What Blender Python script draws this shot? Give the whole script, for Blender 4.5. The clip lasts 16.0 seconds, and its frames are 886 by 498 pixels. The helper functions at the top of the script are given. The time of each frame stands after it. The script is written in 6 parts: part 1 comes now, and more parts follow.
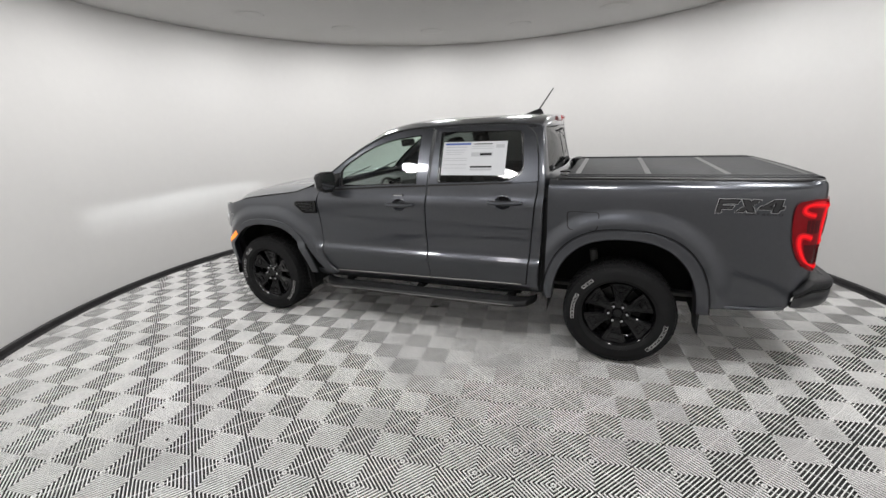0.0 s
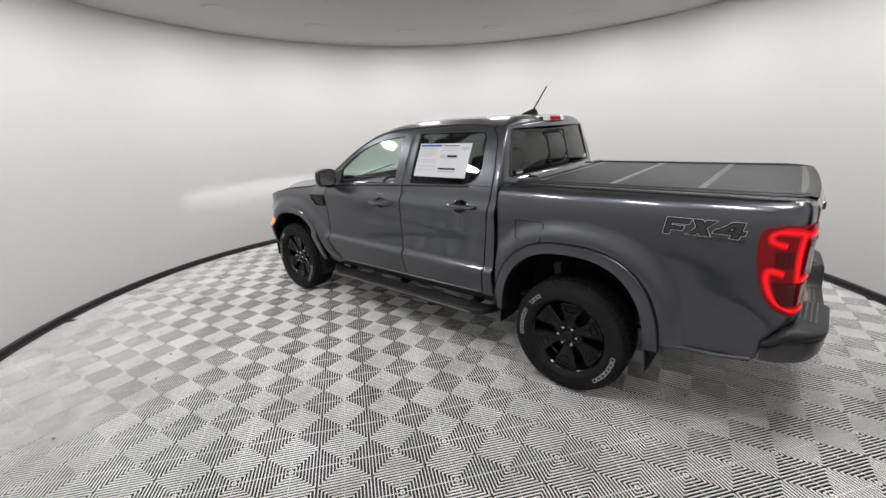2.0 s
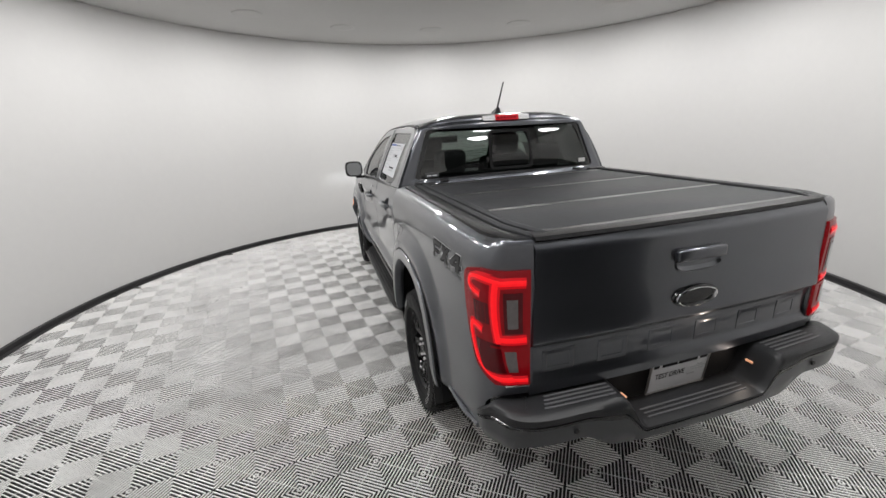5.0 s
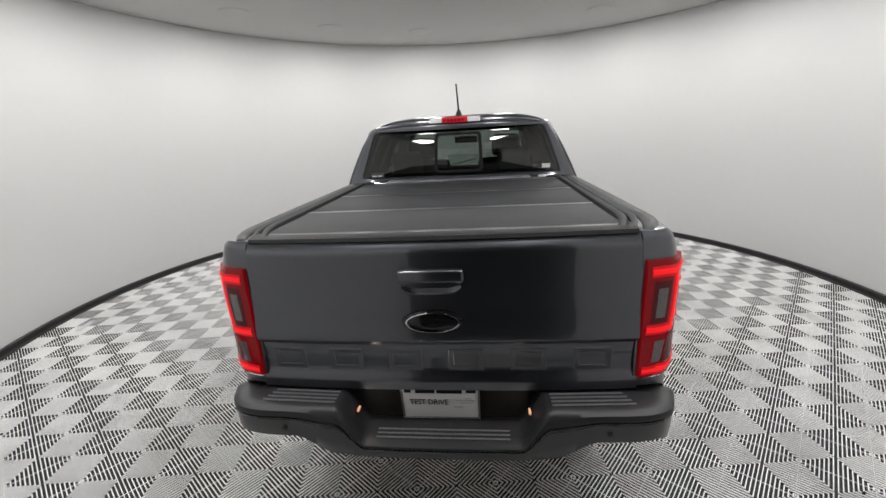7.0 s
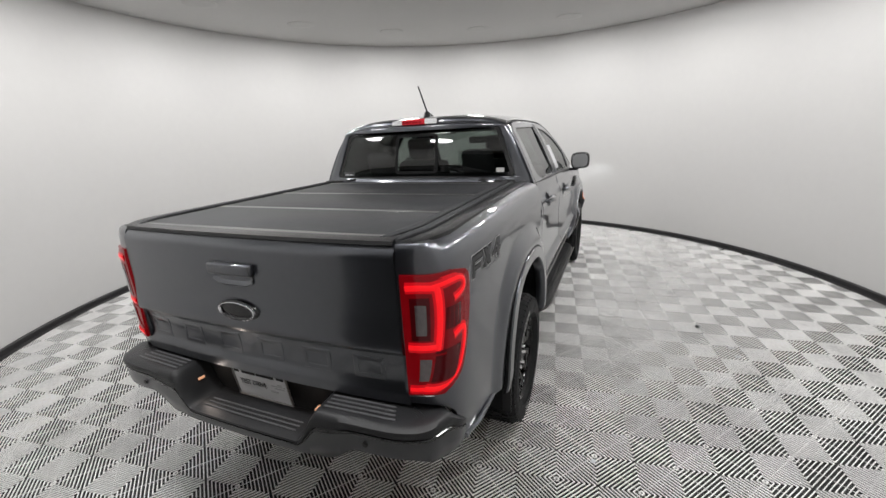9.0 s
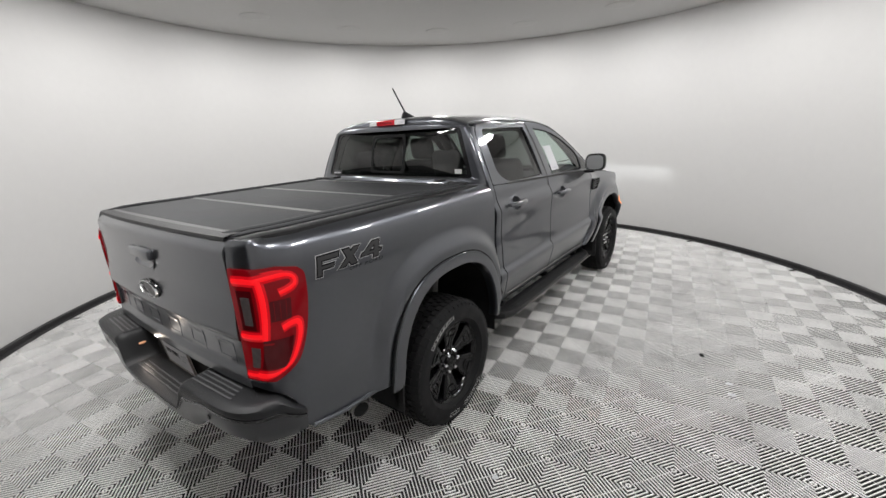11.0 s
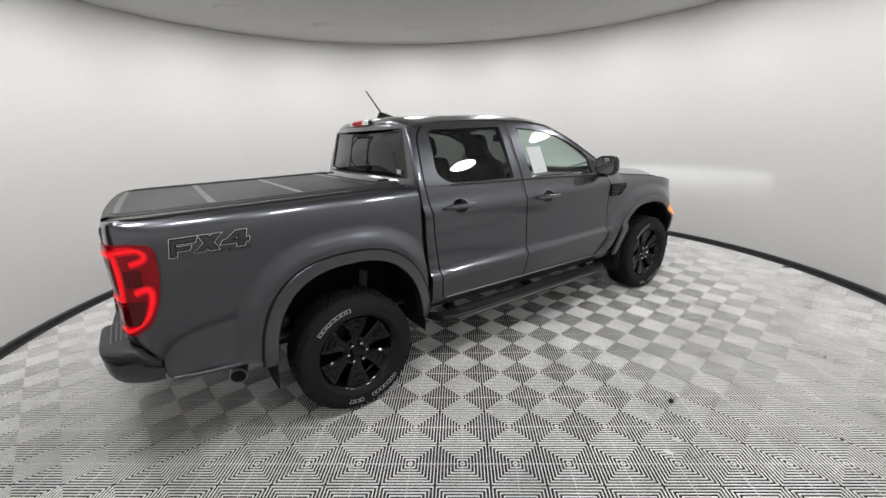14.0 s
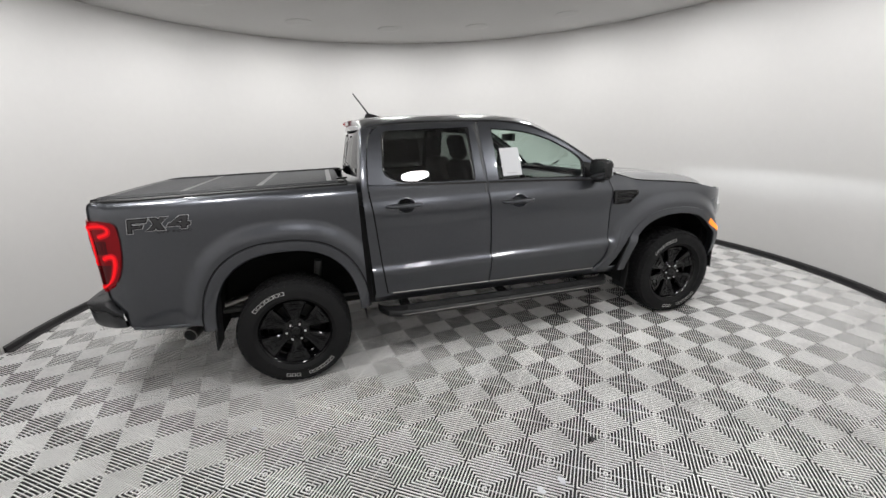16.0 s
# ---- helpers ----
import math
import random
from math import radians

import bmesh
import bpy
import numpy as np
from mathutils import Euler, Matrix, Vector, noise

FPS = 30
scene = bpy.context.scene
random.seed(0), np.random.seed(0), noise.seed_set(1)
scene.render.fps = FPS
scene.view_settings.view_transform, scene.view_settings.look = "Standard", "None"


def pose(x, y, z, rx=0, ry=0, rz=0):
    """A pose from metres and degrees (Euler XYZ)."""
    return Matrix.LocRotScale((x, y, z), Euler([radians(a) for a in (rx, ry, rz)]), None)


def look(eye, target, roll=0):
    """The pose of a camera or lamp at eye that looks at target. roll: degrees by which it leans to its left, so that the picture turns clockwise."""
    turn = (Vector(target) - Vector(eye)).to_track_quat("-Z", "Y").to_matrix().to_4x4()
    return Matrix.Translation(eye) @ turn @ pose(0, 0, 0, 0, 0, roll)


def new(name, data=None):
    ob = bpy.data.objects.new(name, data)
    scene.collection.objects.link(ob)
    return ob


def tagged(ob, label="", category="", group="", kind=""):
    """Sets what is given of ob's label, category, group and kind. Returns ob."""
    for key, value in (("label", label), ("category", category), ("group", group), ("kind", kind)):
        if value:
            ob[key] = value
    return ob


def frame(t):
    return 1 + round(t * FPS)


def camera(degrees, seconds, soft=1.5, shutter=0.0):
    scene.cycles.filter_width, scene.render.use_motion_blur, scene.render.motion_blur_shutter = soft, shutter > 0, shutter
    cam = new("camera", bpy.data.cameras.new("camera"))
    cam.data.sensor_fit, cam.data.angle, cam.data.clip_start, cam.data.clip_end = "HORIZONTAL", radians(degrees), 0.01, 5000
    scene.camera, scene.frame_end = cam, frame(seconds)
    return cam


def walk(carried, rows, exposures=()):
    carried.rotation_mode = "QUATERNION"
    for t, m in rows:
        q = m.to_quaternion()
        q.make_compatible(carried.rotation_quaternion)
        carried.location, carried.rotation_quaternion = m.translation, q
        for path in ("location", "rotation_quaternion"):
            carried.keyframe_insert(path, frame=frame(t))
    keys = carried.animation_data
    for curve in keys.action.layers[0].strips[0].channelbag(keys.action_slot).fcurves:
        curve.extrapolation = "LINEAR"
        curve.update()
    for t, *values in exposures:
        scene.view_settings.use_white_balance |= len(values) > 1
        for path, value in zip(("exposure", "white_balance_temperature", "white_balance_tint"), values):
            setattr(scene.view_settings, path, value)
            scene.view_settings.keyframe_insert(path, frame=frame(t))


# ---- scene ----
# The truck stands along x (front towards +x, its left towards +y), rear axle at x = 0.
# The camera circles it at one height, close to the wall of a round booth.
PIVOT = Vector((1.507, 0.126, 0))
REACH, EYE = 3.955, 1.711
LENS = 94.61


def orbit(azimuth, dp, dr):
    a = radians(azimuth)
    return pose(PIVOT.x + REACH * math.cos(a), PIVOT.y + REACH * math.sin(a), EYE, 0, 0, azimuth + 90 + 1.930) @ pose(0, 0, 0, 90 -16.362 + dp) @ pose(0, 0, 0, 0, 0, -2.265 + dr)


cam = camera(LENS, 16.0, soft=1.5)
walk(cam, [(t, orbit(a, dp, dr)) for t, a, dp, dr in (
    (0.0, 110.52, 0.07, -0.02), (0.5, 114.70, 0.06, -0.04), (1.0, 119.26, 0.08, -0.04), (1.5, 124.29, 0.13, -0.03),
    (2.0, 128.69, 0.15, -0.01), (2.5, 133.02, 0.14, -0.01), (3.0, 137.29, 0.11, 0.02), (3.5, 142.45, 0.07, 0.01),
    (4.0, 148.52, 0.04, -0.00), (4.5, 155.05, -0.00, -0.02), (5.0, 161.62, -0.04, -0.03), (5.5, 167.80, -0.08, -0.04),
    (6.0, 173.59, -0.08, -0.06), (6.5, 179.00, -0.01, -0.06), (7.0, 184.04, 0.05, -0.05), (7.5, 188.94, 0.06, -0.03),
    (8.0, 193.48, 0.10, -0.01), (8.5, 197.56, 0.16, -0.01), (9.0, 201.40, 0.13, -0.02), (9.5, 205.09, 0.11, -0.01),
    (10.0, 208.63, 0.10, -0.00), (10.5, 211.91, 0.09, 0.00), (11.0, 214.84, 0.08, 0.01), (11.5, 217.32, 0.06, 0.02),
    (12.0, 219.35, 0.01, 0.04), (12.5, 222.38, 0.00, 0.07), (13.0, 226.31, 0.01, 0.05), (13.5, 230.19, -0.01, 0.05),
    (14.0, 234.09, -0.06, 0.05), (14.5, 238.36, -0.12, 0.03), (15.0, 243.08, -0.16, -0.03), (15.5, 247.70, -0.20, -0.11),
    (16.0, 252.46, -0.16, -0.11),
)], exposures=((0.0, 0.0), (16.0, 0.0)))

ROOM_R, ROOM_H = 4.02, 3.149
scene.cycles.caustics_reflective = False

# ---- light ----
world = bpy.data.worlds.new("world")
scene.world = world
world.use_nodes = True
world.node_tree.nodes["Background"].inputs[0].default_value = (0.02, 0.02, 0.02, 1)
world.node_tree.nodes["Background"].inputs[1].default_value = 0.0


def polar(radius, azimuth, z=0.0):
    a = radians(azimuth)
    return Vector((PIVOT.x + radius * math.cos(a), PIVOT.y + radius * math.sin(a), z))


# added ring of round lamps under the outer ceiling, standing in for unseen lights
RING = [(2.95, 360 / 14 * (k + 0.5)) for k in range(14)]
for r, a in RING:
    data = bpy.data.lights.new("added_ring_lamp", "AREA")
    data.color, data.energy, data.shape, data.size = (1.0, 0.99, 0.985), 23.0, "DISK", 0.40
    ob = new("added_ring_lamp", data)
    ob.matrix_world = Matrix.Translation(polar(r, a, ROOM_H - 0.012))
# dipped headlights, on
BEAM = Vector((3.868, 0.60, 0.985))
LEAN = Matrix.Rotation(radians(-0.85), 4, "X")  # body tilt set to fit the camera's view
for y in (-BEAM.y, BEAM.y):
    data = bpy.data.lights.new("headlight_beam", "SPOT")
    data.energy, data.color, data.spot_size, data.spot_blend, data.shadow_soft_size = 44, (0.93, 0.97, 1.0), radians(86), 1.0, 0.0022
    ob = new("headlight_beam", data)
    ob.matrix_world = LEAN @ look((BEAM.x, y, BEAM.z), (BEAM.x + 1, y, BEAM.z - 0.22))

# small lamps that light the rear plate
for y in (-0.317, 0.317):
    data = bpy.data.lights.new("plate_light", "AREA")
    data.energy, data.color, data.shape, data.size = 0.09, (1.0, 0.84, 0.72), "DISK", 0.02
    ob = new("plate_light", data)
    ob.matrix_world = LEAN @ look((-1.152, y, 0.70), (-1.09, 0.0, 0.69))

# ---- materials ----


def material(name, colour, rough=0.5, metal=0.0, vary=0.15, scale=6.0, bump=0.0, bump_scale=80.0, coat=0.0, spec=0.5, emit=None, power=0.0, rand=0.0, wear=0.0, worldwide=False):
    m = bpy.data.materials.new(name)
    m.use_nodes = True
    nt = m.node_tree
    b = nt.nodes["Principled BSDF"]
    b.inputs["Roughness"].default_value = rough
    b.inputs["Metallic"].default_value = metal
    b.inputs["Coat Weight"].default_value = coat
    b.inputs["Coat Roughness"].default_value = 0.03
    b.inputs["Specular IOR Level"].default_value = spec
    tc = nt.nodes.new("ShaderNodeTexCoord")
    n1 = nt.nodes.new("ShaderNodeTexNoise")
    n1.inputs["Scale"].default_value, n1.inputs["Detail"].default_value = scale, 6
    place = nt.nodes.new("ShaderNodeNewGeometry").outputs["Position"] if worldwide else tc.outputs["Object"]
    nt.links.new(place, n1.inputs["Vector"])
    n2 = nt.nodes.new("ShaderNodeTexNoise")
    n2.inputs["Scale"].default_value, n2.inputs["Detail"].default_value = scale * 14, 3
    nt.links.new(place, n2.inputs["Vector"])
    mix = nt.nodes.new("ShaderNodeMath")
    mix.operation = "MULTIPLY_ADD"
    mix.inputs[1].default_value = 0.6
    half = nt.nodes.new("ShaderNodeMath")
    half.operation = "MULTIPLY"
    half.inputs[1].default_value = 0.4
    nt.links.new(n2.outputs["Fac"], half.inputs[0])
    nt.links.new(n1.outputs["Fac"], mix.inputs[0])
    nt.links.new(half.outputs[0], mix.inputs[2])
    ramp = nt.nodes.new("ShaderNodeMapRange")
    ramp.inputs["From Min"].default_value, ramp.inputs["From Max"].default_value = 0.3, 0.7
    ramp.inputs["To Min"].default_value, ramp.inputs["To Max"].default_value = 1 - vary, 1 + vary
    nt.links.new(mix.outputs[0], ramp.inputs["Value"])
    fac = ramp.outputs["Result"]
    if rand:
        info = nt.nodes.new("ShaderNodeObjectInfo")
        rr = nt.nodes.new("ShaderNodeMapRange")
        rr.inputs["To Min"].default_value, rr.inputs["To Max"].default_value = 1 - rand, 1 + rand
        nt.links.new(info.outputs["Random"], rr.inputs["Value"])
        mm = nt.nodes.new("ShaderNodeMath")
        mm.operation = "MULTIPLY"
        nt.links.new(fac, mm.inputs[0])
        nt.links.new(rr.outputs["Result"], mm.inputs[1])
        fac = mm.outputs[0]
    col = nt.nodes.new("ShaderNodeVectorMath")
    col.operation = "SCALE"
    col.inputs[0].default_value = colour[:3]
    nt.links.new(fac, col.inputs["Scale"])
    nt.links.new(col.outputs["Vector"], b.inputs["Base Color"])
    if wear:
        rg = nt.nodes.new("ShaderNodeMapRange")
        rg.inputs["From Min"].default_value, rg.inputs["From Max"].default_value = 0.3, 0.7
        rg.inputs["To Min"].default_value, rg.inputs["To Max"].default_value = max(0.02, rough - wear), rough + wear
        nt.links.new(n1.outputs["Fac"], rg.inputs["Value"])
        nt.links.new(rg.outputs["Result"], b.inputs["Roughness"])
    if bump:
        n3 = nt.nodes.new("ShaderNodeTexNoise")
        n3.inputs["Scale"].default_value, n3.inputs["Detail"].default_value = bump_scale, 4
        nt.links.new(tc.outputs["Object"], n3.inputs["Vector"])
        bp = nt.nodes.new("ShaderNodeBump")
        bp.inputs["Strength"].default_value, bp.inputs["Distance"].default_value = bump, 0.002
        nt.links.new(n3.outputs["Fac"], bp.inputs["Height"])
        nt.links.new(bp.outputs["Normal"], b.inputs["Normal"])
    if emit:
        b.inputs["Emission Color"].default_value = (*emit, 1)
        b.inputs["Emission Strength"].default_value = power
    return m


def glass(name, tint, rough=0.0):
    m = bpy.data.materials.new(name)
    m.use_nodes = True
    nt = m.node_tree
    nt.nodes.remove(nt.nodes["Principled BSDF"])
    out = nt.nodes["Material Output"]
    t = nt.nodes.new("ShaderNodeBsdfTransparent")
    t.inputs[0].default_value = (*tint, 1)
    g = nt.nodes.new("ShaderNodeBsdfGlossy")
    g.inputs["Roughness"].default_value = rough
    lw = nt.nodes.new("ShaderNodeLayerWeight")
    lw.inputs["Blend"].default_value = 0.5
    pw = nt.nodes.new("ShaderNodeMath")
    pw.operation = "POWER"
    pw.inputs[1].default_value = 4.5
    nt.links.new(lw.outputs["Facing"], pw.inputs[0])
    f = nt.nodes.new("ShaderNodeMath")
    f.operation = "MULTIPLY_ADD"
    f.inputs[1].default_value, f.inputs[2].default_value = 0.9, 0.06
    nt.links.new(pw.outputs[0], f.inputs[0])
    mx = nt.nodes.new("ShaderNodeMixShader")
    nt.links.new(f.outputs[0], mx.inputs[0])
    nt.links.new(t.outputs[0], mx.inputs[1])
    nt.links.new(g.outputs[0], mx.inputs[2])
    nt.links.new(mx.outputs[0], out.inputs[0])
    return m


M_WALL = material("booth_wall_paint", (0.56, 0.555, 0.547), 0.55, vary=0.02, scale=0.9, bump=0.15, bump_scale=40)
M_CEIL = material("ceiling_paint", (0.55, 0.543, 0.535), 0.7, vary=0.03, scale=1.2)
M_BASE = material("black_rubber_base", (0.018, 0.017, 0.018), 0.5, vary=0.4, scale=5, bump=0.3, bump_scale=30)
# dark gap colour; on the rib feet it paints in the shade
M_SUB = material("dark_gap", (0.030, 0.030, 0.030), 0.8, vary=0.4, scale=8)
M_RIB = material("grey_tile_plastic", (0.90, 0.895, 0.88), 0.34, spec=0.5, vary=0.20, scale=3.2, wear=0.10, rand=0.05, worldwide=True)
M_DARK = material("dark_recess", (0.06, 0.06, 0.06), 0.8, vary=0.2, scale=2)

# ---- mesh helpers ----


def empty_thing(name, at=(0, 0, 0)):
    ob = new(name)
    ob.matrix_world = Matrix.Translation(at)
    ob.empty_display_size = 0.1
    return ob


def link_mesh(name, mesh, mats, parent=None, label=""):
    for m in mats if isinstance(mats, (list, tuple)) else [mats]:
        mesh.materials.append(m)
    ob = new(name, mesh)
    if parent is not None:
        ob.parent = parent
        if parent.parent is None:
            ob.matrix_parent_inverse = parent.matrix_basis.inverted()
    if label:
        ob["label"] = label
    return ob


def part(name, bm, mats, parent=None, label="", smooth=True, sharp=35):
    """One mesh object from a bmesh in world coordinates, under parent."""
    if smooth:
        bm.normal_update()
        for f in bm.faces:
            f.smooth = True
        lim = radians(sharp)
        for e in bm.edges:
            if len(e.link_faces) == 2:
                e.smooth = e.calc_face_angle(0) < lim
    mesh = bpy.data.meshes.new(name)
    bm.to_mesh(mesh)
    bm.free()
    return link_mesh(name, mesh, mats, parent, label)


def ring_strip(bm, loops, close=True):
    """Quads between successive loops of equal length."""
    vs = [[bm.verts.new(p) for p in lp] for lp in loops]
    n = len(vs[0])
    for a, b in zip(vs, vs[1:]):
        for i in range(n if close else n - 1):
            bm.faces.new((a[i], a[(i + 1) % n], b[(i + 1) % n], b[i]))
    return vs


# ---- the booth: one round room ----


def round_loop(radius, z, n=160):
    return [polar(radius, 360 * i / n, z) for i in range(n)]


def arc(bm, a0, a1, rz, n):
    """A closed section of (radius, height) points swept from azimuth a0 to a1, with its ends closed."""
    vs = [[bm.verts.new(polar(r, a0 + (a1 - a0) * k / n, z)) for r, z in rz] for k in range(n + 1)]
    m = len(rz)
    for a, b in zip(vs, vs[1:]):
        for i in range(m):
            bm.faces.new((a[i], a[(i + 1) % m], b[(i + 1) % m], b[i]))
    bm.faces.new(vs[0])
    bm.faces.new(vs[-1][::-1])


# an unseen dark recess added behind the truck to darken the tailgate's reflection
RECESS = (176.0, 194.5, 2.75)
bm = bmesh.new()
arc(bm, RECESS[1], RECESS[0] + 360, [(ROOM_R, -0.02), (ROOM_R, ROOM_H), (ROOM_R + 0.12, ROOM_H), (ROOM_R + 0.12, -0.02)], 150)
arc(bm, RECESS[0], RECESS[1], [(ROOM_R, RECESS[2]), (ROOM_R, ROOM_H), (ROOM_R + 0.12, ROOM_H), (ROOM_R + 0.12, RECESS[2])], 16)
bmesh.ops.recalc_face_normals(bm, faces=bm.faces)
wall = tagged(part("wall_round", bm, M_WALL), "smooth off-white painted curved wall of the photo booth", "wall", kind="structure")
bm = bmesh.new()
R0, R1 = ROOM_R + 0.122, ROOM_R + 2.4
AZ = [RECESS[0] - 0.6 + (RECESS[1] - RECESS[0] + 1.2) * k / 20 for k in range(21)]
for (ra, za), (rb, zb) in (((R0, -0.06), (R1, -0.06)), ((R1, -0.06), (R1, 2.86)), ((R1, 2.86), (R0, 2.86))):
    for p, q in zip(AZ, AZ[1:]):
        bm.faces.new([bm.verts.new(polar(*c)) for c in ((ra, p, za), (ra, q, za), (rb, q, zb), (rb, p, zb))])
for p in (AZ[0], AZ[-1]):
    bm.faces.new([bm.verts.new(polar(*c)) for c in ((R0, p, -0.06), (R1, p, -0.06), (R1, p, 2.86), (R0, p, 2.86))])
tagged(part("wall_dark_recess", bm, M_DARK, smooth=False), "unseen dark recess added behind the booth for dark reflections", "passage", kind="structure")

bm = bmesh.new()
ring_strip(bm, [round_loop(ROOM_R + 0.12, ROOM_H + 0.004), round_loop(ROOM_R + 0.12, ROOM_H + 0.09)])
for z in (0.004, 0.09):
    bm.faces.new([bm.verts.new(p) for p in round_loop(ROOM_R + 0.12, ROOM_H + z)])
bmesh.ops.remove_doubles(bm, verts=bm.verts, dist=1e-5)
bmesh.ops.recalc_face_normals(bm, faces=bm.faces)
tagged(part("ceiling", bm, M_CEIL), "plain grey flat ceiling above the round booth", "ceiling", kind="structure")

bm = bmesh.new()
arc(bm, RECESS[1] + 0.3, RECESS[0] + 359.7, [(ROOM_R - 0.002, 0.002), (ROOM_R - 0.018, 0.002), (ROOM_R - 0.018, 0.052), (ROOM_R - 0.008, 0.062), (ROOM_R - 0.002, 0.062)], 150)
bmesh.ops.recalc_face_normals(bm, faces=bm.faces)
arc(bm, RECESS[1] + 0.3, RECESS[0] + 359.7, [(ROOM_R - 0.019, 0.002), (ROOM_R - 0.066, 0.002), (ROOM_R - 0.062, 0.007), (ROOM_R - 0.019, 0.010)], 150)
tagged(part("baseboard", bm, M_BASE), "low black rubber baseboard along the curved wall", "baseboard", kind="structure")

bm = bmesh.new()
bm.faces.new([bm.verts.new(p) for p in round_loop(ROOM_R + 0.12, -0.0143)])
bm.faces.new([bm.verts.new(p) for p in round_loop(ROOM_R + 0.12, -0.13)])
bm.verts.ensure_lookup_table()
n = len(bm.verts) // 2
for i in range(n):
    bm.faces.new((bm.verts[i], bm.verts[(i + 1) % n], bm.verts[n + (i + 1) % n], bm.verts[n + i]))
bmesh.ops.recalc_face_normals(bm, faces=bm.faces)
floor = tagged(part("floor", bm, M_SUB), "grey ribbed snap-together floor tiles with dark open gaps", "floor", kind="structure")


# ceiling-coloured disc added as a fixture above each added lamp
def added_disc(at):
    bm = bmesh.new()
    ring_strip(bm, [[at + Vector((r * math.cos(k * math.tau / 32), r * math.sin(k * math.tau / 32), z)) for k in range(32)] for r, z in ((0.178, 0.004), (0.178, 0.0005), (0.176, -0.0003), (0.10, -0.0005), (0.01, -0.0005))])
    return tagged(part("added_disc", bm, M_CEIL), "thin ceiling-coloured disc added above an unseen lamp", "ceiling light", "flush ceiling lights")


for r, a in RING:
    added_disc(polar(r, a, ROOM_H))

# ---- truck materials ----
M_PAINT = material("graphite_metallic_paint", (0.054, 0.057, 0.065), 0.30, 0.9, vary=0.05, scale=40, coat=1.0)


def add_flop(m, amount, tint, rough):
    """Flake gloss rising as the surface turns away; also imitates dark reflections seen face-on."""
    nt = m.node_tree
    base, out = nt.nodes["Principled BSDF"], nt.nodes["Material Output"]
    gl = nt.nodes.new("ShaderNodeBsdfGlossy")
    gl.inputs["Color"].default_value, gl.inputs["Roughness"].default_value = (*tint, 1), rough
    lw = nt.nodes.new("ShaderNodeLayerWeight")
    lw.inputs["Blend"].default_value = 0.5
    f = nt.nodes.new("ShaderNodeMath")
    f.operation, f.use_clamp = "MULTIPLY", True
    f.inputs[1].default_value = amount
    cap = nt.nodes.new("ShaderNodeMath")
    cap.operation = "MINIMUM"
    cap.inputs[1].default_value = 0.045
    nt.links.new(lw.outputs["Facing"], f.inputs[0])
    nt.links.new(f.outputs[0], cap.inputs[0])
    mx = nt.nodes.new("ShaderNodeMixShader")
    nt.links.new(cap.outputs[0], mx.inputs[0])
    nt.links.new(base.outputs[0], mx.inputs[1])
    nt.links.new(gl.outputs[0], mx.inputs[2])
    nt.links.new(mx.outputs[0], out.inputs[0])


add_flop(M_PAINT, 0.20, (0.84, 0.88, 0.98), 0.30)
M_TRIM = material("black_plastic", (0.013, 0.013, 0.0135), 0.45, vary=0.2, scale=20, bump=0.25, bump_scale=300, spec=0.28)
M_GLOSS = material("gloss_black", (0.009, 0.009, 0.010), 0.14, vary=0.1, scale=20, coat=0.2, spec=0.4)
M_HINGE = material("hinge_seal", (0.040, 0.0395, 0.038), 0.36, vary=0.1, scale=9)
M_COVER = material("matte_black_cover", (0.026, 0.027, 0.029), 0.62, vary=0.12, scale=5, bump=0.35, bump_scale=420, spec=0.3)
M_BUMP = material("dark_bumper_plastic", (0.018, 0.0185, 0.020), 0.40, vary=0.15, scale=12, bump=0.3, bump_scale=350, spec=0.3)
M_BUMPF = material("dark_bumper_paint", (0.026, 0.027, 0.030), 0.32, 0.2, vary=0.1, scale=15, coat=0.5)
M_RIDGE = material("grey_rib_plastic", (0.10, 0.10, 0.105), 0.45, vary=0.2, scale=25)
M_TYRE = material("tyre_rubber", (0.0085, 0.0085, 0.009), 0.70, vary=0.3, scale=14, bump=0.3, bump_scale=160, wear=0.1, spec=0.22)
M_RIM = material("gloss_black_alloy", (0.003, 0.003, 0.0035), 0.10, 0.0, vary=0.2, scale=20, spec=0.32)
M_CHROME = material("chrome", (0.75, 0.75, 0.76), 0.08, 1.0, vary=0.03, scale=20)
M_MIRROR = material("mirror_glass", (0.30, 0.31, 0.32), 0.04, 1.0, vary=0.02, scale=20)
M_DISC = material("dark_brake_steel", (0.05, 0.05, 0.05), 0.5, 0.8, vary=0.3, scale=30)
M_BRAKE = material("bright_red_lens", (0.42, 0.012, 0.022), 0.2, vary=0.2, scale=60, spec=0.3, emit=(1.0, 0.02, 0.04), power=0.10)
M_CARGO = material("clear_ribbed_lens", (0.62, 0.62, 0.63), 0.25, vary=0.3, scale=70, coat=0.5)
M_STEEL = material("worn_steel", (0.30, 0.29, 0.28), 0.35, 0.9, vary=0.3, scale=30)
M_UNDER = material("underbody", (0.008, 0.008, 0.0085), 0.7, vary=0.4, scale=9, spec=0.15)
M_GREYMETAL = material("grey_frame_metal", (0.09, 0.09, 0.088), 0.6, 0.3, vary=0.2, scale=9)
M_WHITE = material("white_lettering", (0.50, 0.50, 0.49), 0.6, vary=0.25, scale=60)
M_PAPER = material("white_paper", (0.56, 0.57, 0.59), 0.6, vary=0.02, scale=12)
M_INK = material("black_ink", (0.006, 0.006, 0.007), 0.55, vary=0.1, spec=0.12)
M_GREYINK = material("grey_ink", (0.42, 0.43, 0.45), 0.6, vary=0.05)
